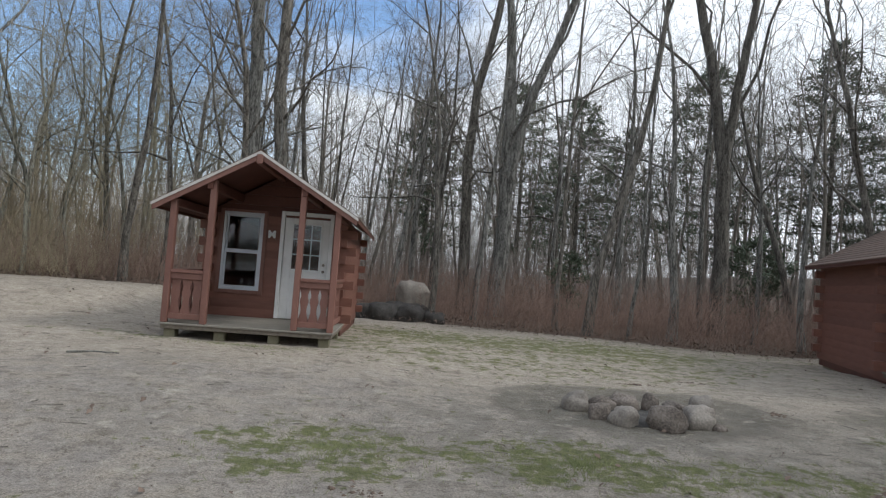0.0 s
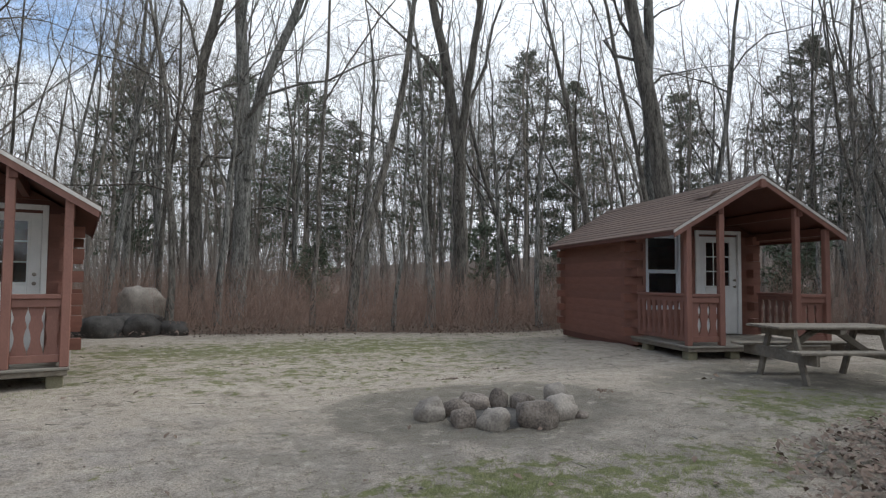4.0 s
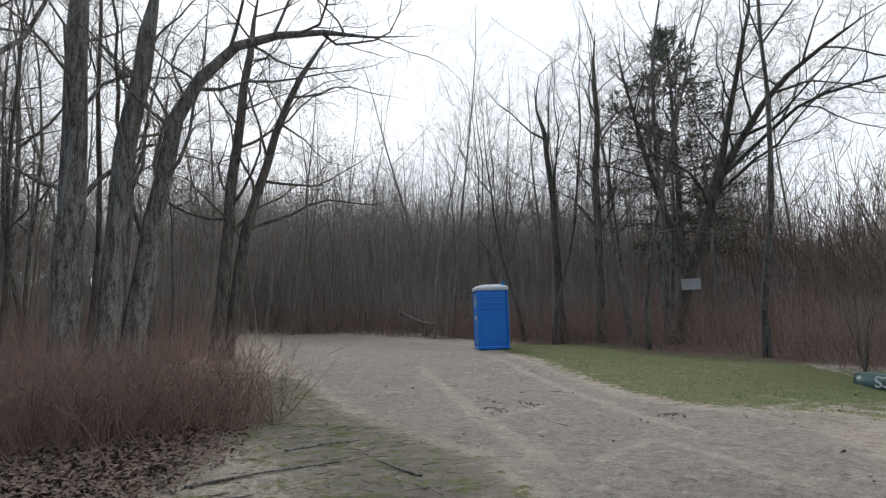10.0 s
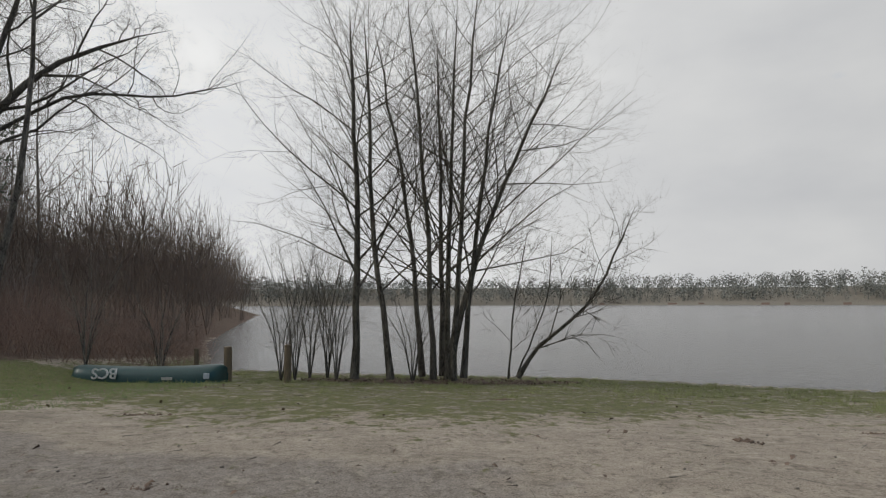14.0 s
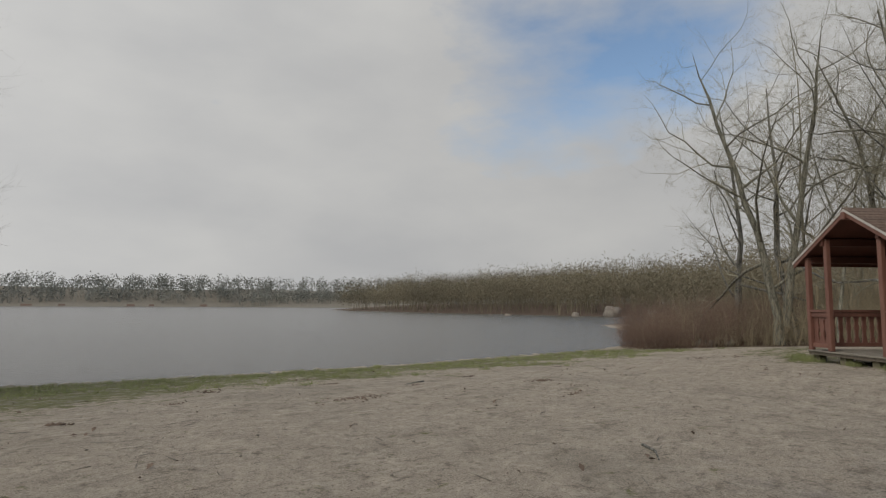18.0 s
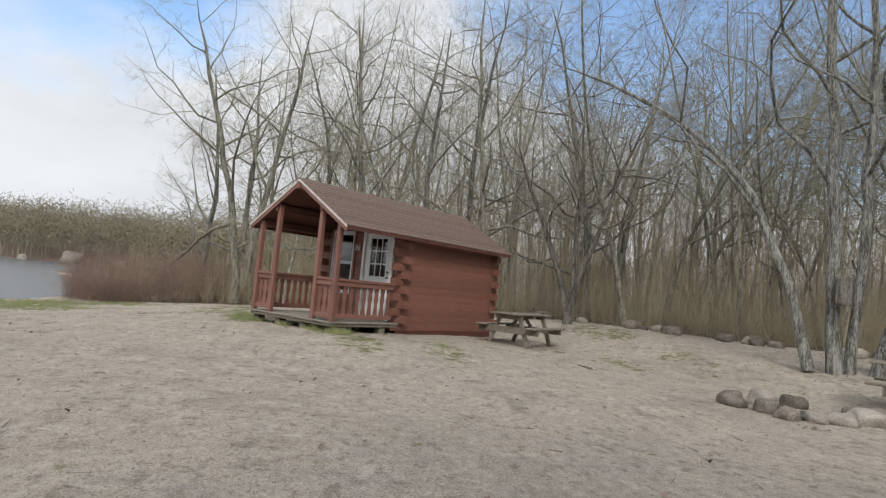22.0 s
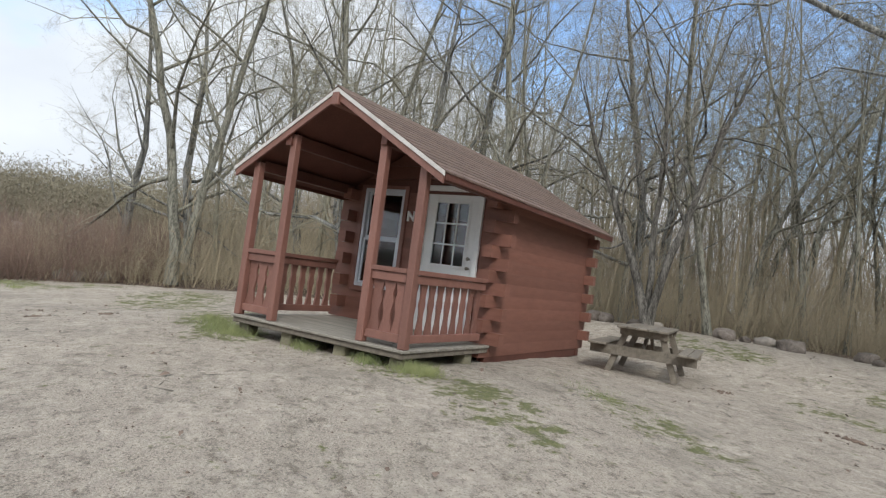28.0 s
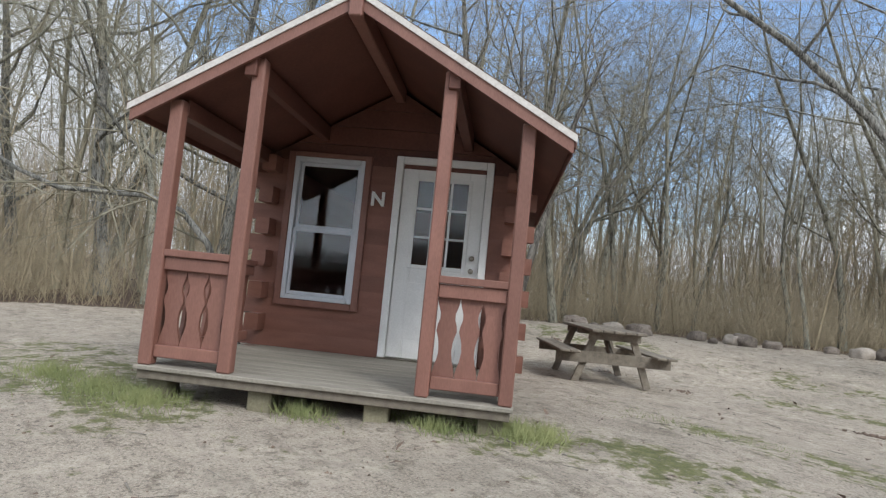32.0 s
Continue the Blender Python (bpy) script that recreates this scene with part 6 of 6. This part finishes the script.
for x, y, w in ((-150, -513, 3.0), (-171, -507, 1.8), (-214, -491, 2.4), (-228, -486, 1.5), (-262, -468, 2.2), (-96, -530, 1.7)):
    build_house(pose(x, y, hz(x, y), 0, 0, math.degrees(math.atan2(-x, y)) + 180 + 180), w, 2.2, 2.0)


def leaves(name, xy, label, seed, lift=0.0):
    rng = np.random.default_rng(seed)
    n = len(xy)
    c = np.column_stack([xy, height(xy[:, 0], xy[:, 1]) + 0.012 + lift * rng.uniform(0, 1, n)])
    a = rng.uniform(0, 6.28, n)
    s = rng.uniform(0.018, 0.046, n)
    u = np.column_stack([np.cos(a), np.sin(a), rng.normal(0, 0.35, n)]) * s[:, None]
    w = np.column_stack([-np.sin(a), np.cos(a), rng.normal(0, 0.35, n)]) * (s * 0.55)[:, None]
    up = np.column_stack([np.zeros(n), np.zeros(n), s * 0.35])
    V = np.stack([c - u, c - w + up, c + u + up * 0.6, c + w + up], 1)
    o = (np.arange(n) * 4)[:, None, None]
    F = np.array([(0, 1, 3), (1, 2, 3)])[None]
    return tagged(new(name, raw_mesh(name, V.reshape(-1, 3), (F + o).reshape(-1, 3), LEAF)), label, "leaves", kind="stuff")


leaves("leaf_litter", scatter(26000, 31, lambda x, y: ((x - 7.0) * 0.97 + (y - 3.2) * -0.22) ** 2 / 17 + ((x - 7.0) * 0.22 + (y - 3.2) * 0.97) ** 2 / 4.2 < 0.3 + 0.9 * np.random.default_rng(5).uniform(0, 1, len(x)), (1, 13, 0, 7)), "brown curled oak leaves heaped under the twin oak", 31, 0.06)
leaves("leaf_litter", scatter(9000, 32, lambda x, y: in_band(x, y, -0.5, 1.6), (-13, 16, 2, 24)), "brown leaves banked along the woods", 32, 0.12)
leaves("leaf_litter", scatter(2500, 33, lambda x, y: ((x - 0.6) / 3.4) ** 2 + ((y + 13.4) / 0.9) ** 2 < 1, (-4, 5, -15, -12)), "brown leaves under the lakeside tree", 33, 0.05)


def grass_tufts(name, xy, h, label, seed, blades=GRASS, wide=0.0035):
    rng = np.random.default_rng(seed)
    n = len(xy)
    base = np.column_stack([xy, height(xy[:, 0], xy[:, 1]) - 0.01])
    d = rng.normal(0, 0.4, (n, 3))
    d[:, 2] = 1
    d /= np.linalg.norm(d, axis=1, keepdims=True)
    return tagged(new(name, stems_mesh(name, base, d, rng.uniform(0.4, 1.0, n) * h, np.full(n, wide), blades, 0.4, seed)), label, "grass", kind="stuff")


def round_spots(seed, spots):
    rng = np.random.default_rng(seed)
    out = []
    for x, y, rx, ry, n in spots:
        a, r = rng.uniform(0, 6.28, n), np.abs(rng.normal(0, 0.6, n))
        out.append(np.column_stack([x + rx * r * np.cos(a), y + ry * r * np.sin(a)]))
    return np.concatenate(out)


grass_tufts("grass", round_spots(41, ((-14.2, 2.2, 0.3, 0.22, 800), (-14.6, 1.75, 0.4, 0.2, 400), (-15.3, 1.1, 0.4, 0.2, 300), (-16.0, 0.2, 0.45, 0.3, 800), (-16.5, 0.0, 0.4, 0.3, 500), (-17.2, -0.2, 0.5, 0.3, 500), (-14.05, 2.35, 0.12, 0.1, 320))), 0.17, "long green grass along the porch", 41)
grass_tufts("grass", scatter(16000, 42, lambda x, y: (y < np.interp(x, [5, 6.5, 8, 11, 15, 19], [-6.5, -5.4, -5.5, -6.5, -7.6, -8.5])) & (y > -12.3), (5, 19.5, -12.5, -5)), 0.09, "green grass verge beside the road", 42, GRASS_GREEN)
clumps = scatter(620, 43, lambda x, y: (y - shore_y(x) > 0.8) & (y - shore_y(x) < 1.3 + 6.5 * np.random.default_rng(9).uniform(0, 1, len(x)) ** 1.5), (-26, 8, -17, -4))
grass_tufts("grass", round_spots(45, [(x, y, 0.26, 0.2, 26) for x, y in clumps]), 0.13, "rough olive grass tufts along the lake bank", 43, wide=0.007)
grass_tufts("grass", round_spots(44, ((-0.9, 5.2, 0.9, 0.8, 1200), (1.2, 5.4, 1.0, 0.7, 1400), (2.6, 5.2, 1.4, 0.5, 900), (5.6, 6.3, 1.2, 0.7, 700), (9.6, 6.0, 1.3, 0.6, 600), (-13.9, 4.3, 1.3, 0.4, 500), (-3.0, 9.9, 1.8, 0.25, 500), (7.4, 0.9, 1.6, 0.3, 400))), 0.06, "short thin grass in the clearing", 44)

# boulder and root mound at the wood's edge, stones along the far edge
place_stone(-1.2, 19.3, 0.56, 0.5, 0.62, 71, STONE_PALE, "large pale boulder standing behind a root mound", "", 20, 0.3, "boulder")
for i, (x, y, s) in enumerate(((-2.5, 18.4, 0.5), (-1.9, 18.2, 0.62), (-1.2, 18.35, 0.6), (-0.5, 18.3, 0.42), (-2.9, 18.6, 0.35), (-1.5, 18.7, 0.7))):
    place_stone(x, y, s, s * 0.7, s * 0.55, 75 + i, CHAR, "dark lump of earth and roots in a mound", "root mound", i * 40, 0, "earth_lump")
for i in range(26):
    x = -25.0 + i * 0.47 + 0.3 * math.sin(i * 5.1)
    y = float(tree_edge(x)) - 0.6 + 0.35 * math.sin(i * 3.7)
    s = 0.1 + 0.14 * abs(math.sin(i * 2.3))
    place_stone(x, y, s * 1.2, s * 0.9, s * 0.75, 90 + i, STONE_PALE if i % 4 == 0 else STONE, "rough fieldstone in a low row before the brush", "fieldstone row", i * 31)
for i in range(6):
    a = i * 1.05
    place_stone(-28.6 + 0.7 * math.cos(a), -5.2 + 0.6 * math.sin(a), 0.24, 0.2, 0.2, 120 + i, STONE_PALE, "pale stone of a small lakeside fire ring", "lakeside fire ring stones", i * 50)
for i, (x, y, s) in enumerate(((-107, -45, 1.5), (-102, -77, 0.9), (-96, -88, 0.8), (-106, -52, 0.7), (-104, -66, 0.6), (-103.5, -70, 0.5), (-108, -38, 0.8))):
    place_stone(x, y, s * 1.2, s, s * 0.9, 130 + i, STONE_PALE, "pale boulder on the far bank of the bay", "bank boulders", i * 70, 0.25, "boulder")


# sticks and the fallen limb
def stick(pts, r, label, name="stick"):
    z = [hz(p[0], p[1]) for p in pts]
    s = part(name, lines_mesh(name, [([(np.array([(p[0], p[1], q + r * 0.6 + p[2]) for p, q in zip(pts, z)]), np.linspace(r, r * 0.3, len(pts)))], 5)], BARK), None)
    return tagged(s, label, "stick", "fallen sticks")


for i, (x, y, a, ln) in enumerate(((-5.9, 0.55, 35, 0.55), (3.9, 5.0, 20, 0.9), (5.2, 4.4, -30, 0.8), (4.6, 1.6, -70, 1.1), (5.4, 0.9, -80, 1.4), (4.2, 2.1, 60, 0.7), (6.4, 0.2, -75, 0.9), (5.0, -0.2, 10, 0.8), (-4.4, 8.0, 15, 0.6), (2.0, 3.0, 30, 0.5), (8.4, 0.9, -60, 1.0), (-9.0, -5.0, 20, 0.9))):
    c, s = math.cos(radians(a)), math.sin(radians(a))
    stick([(x - c * ln / 2, y - s * ln / 2, 0), (x - s * 0.04, y + c * 0.04, 0.01), (x + c * ln / 2, y + s * ln / 2, 0)], 0.016, "dry fallen stick on the ground")
stick([(24.0, -6.5, 1.3), (25.0, -7.8, 0.9), (25.6, -8.6, 0.8), (26.5, -9.4, 0.2)], 0.09, "bent pale fallen limb over the brush pile", "fallen_limb")


def crumbs(name, xy, s0, s1, material, label, seed):
    """Loose clods and pebbles, each a rough eight-sided lump."""
    rng = np.random.default_rng(seed)
    n = len(xy)
    c = np.column_stack([xy, height(xy[:, 0], xy[:, 1])])
    s = s0 + (s1 - s0) * rng.uniform(0, 1, n) ** 3
    dirs = np.array([(1, 0, 0), (0, 1, 0), (-1, 0, 0), (0, -1, 0), (0, 0, 0.7), (0, 0, -0.4)], float)
    V = c[:, None] + dirs[None] * (s[:, None, None] * rng.uniform(0.6, 1.3, (n, 6, 1)))
    F = np.array([(0, 1, 4), (1, 2, 4), (2, 3, 4), (3, 0, 4), (1, 0, 5), (2, 1, 5), (3, 2, 5), (0, 3, 5)])[None]
    return tagged(new(name, raw_mesh(name, V.reshape(-1, 3), (F + (np.arange(n) * 6)[:, None, None]).reshape(-1, 3), material)), label, "pebbles", kind="stuff")


def open_ground(x, y):
    return (y < tree_edge(x) - 0.3) & (y - shore_y(x) > 1.0)


crumbs("pebbles", scatter(6000, 51, open_ground, (-20, 14, -11, 16)), 0.005, 0.022, STONE_PALE, "small pebbles scattered over the sand", 51)
crumbs("clods", scatter(5000, 52, open_ground, (-20, 14, -11, 16)), 0.004, 0.014, LEAF, "dark clods and leaf scraps on the sand", 52)
leaves("leaf_scraps", scatter(900, 53, open_ground, (-20, 14, -11, 16)), "scraps of brown leaf blown over the sand", 53, 0.0)


def twig_scraps(name, xy, label, seed):
    rng = np.random.default_rng(seed)
    n = len(xy)
    base = np.column_stack([xy, height(xy[:, 0], xy[:, 1]) + 0.012])
    a = rng.uniform(0, 6.28, n)
    ln = rng.uniform(0.06, 0.3, n)
    tip = base + np.column_stack([np.cos(a) * ln, np.sin(a) * ln, rng.uniform(-0.005, 0.02, n)])
    v, t = spikes_np(base, tip, rng.uniform(0.003, 0.007, n))
    return tagged(new(name, raw_mesh(name, v, t, TWIG)), label, "twigs", kind="stuff")


spot_rng = np.random.default_rng(61)
drifts = []
while len(drifts) < 46:
    x, y = spot_rng.uniform(-19, 9), spot_rng.uniform(-9, 13)
    if open_ground(x, y) and not any(math.hypot(x - c[0], y - c[1]) < 3.6 for c in CABINS.values()):
        drifts.append((x, y, spot_rng.uniform(0.12, 0.5), spot_rng.uniform(0.06, 0.22), int(spot_rng.uniform(25, 110))))
drifts += [(-6.6, -4.0, 0.6, 0.25, 260), (-8.6, -4.6, 0.25, 0.12, 80), (-9.5, -2.0, 0.3, 0.15, 60)]
scrap_xy = round_spots(62, drifts)
crumbs("leaf_crumbs", scrap_xy, 0.008, 0.034, LEAF, "drifts of brown leaf crumbs and bark on the sand", 63)
crumbs("clods", scatter(2200, 64, lambda x, y: ((x + 13) / 7) ** 2 + ((y + 2.2) / 3.6) ** 2 < 1, (-21, -5, -6.5, 2.5)), 0.005, 0.016, LEAF, "brown crumbs trodden into the beach sand", 64)
twig_scraps("twig_scraps", scatter(1500, 54, open_ground, (-20, 14, -11, 16)), "short broken twigs lying on the sand", 54)
twig_scraps("twig_scraps", scatter(900, 55, lambda x, y: ((x - 6.5) / 5) ** 2 + ((y - 1.5) / 2.2) ** 2 < 1, (1, 12, -1, 4)), "dead twigs strewn beside the leaf island", 55)
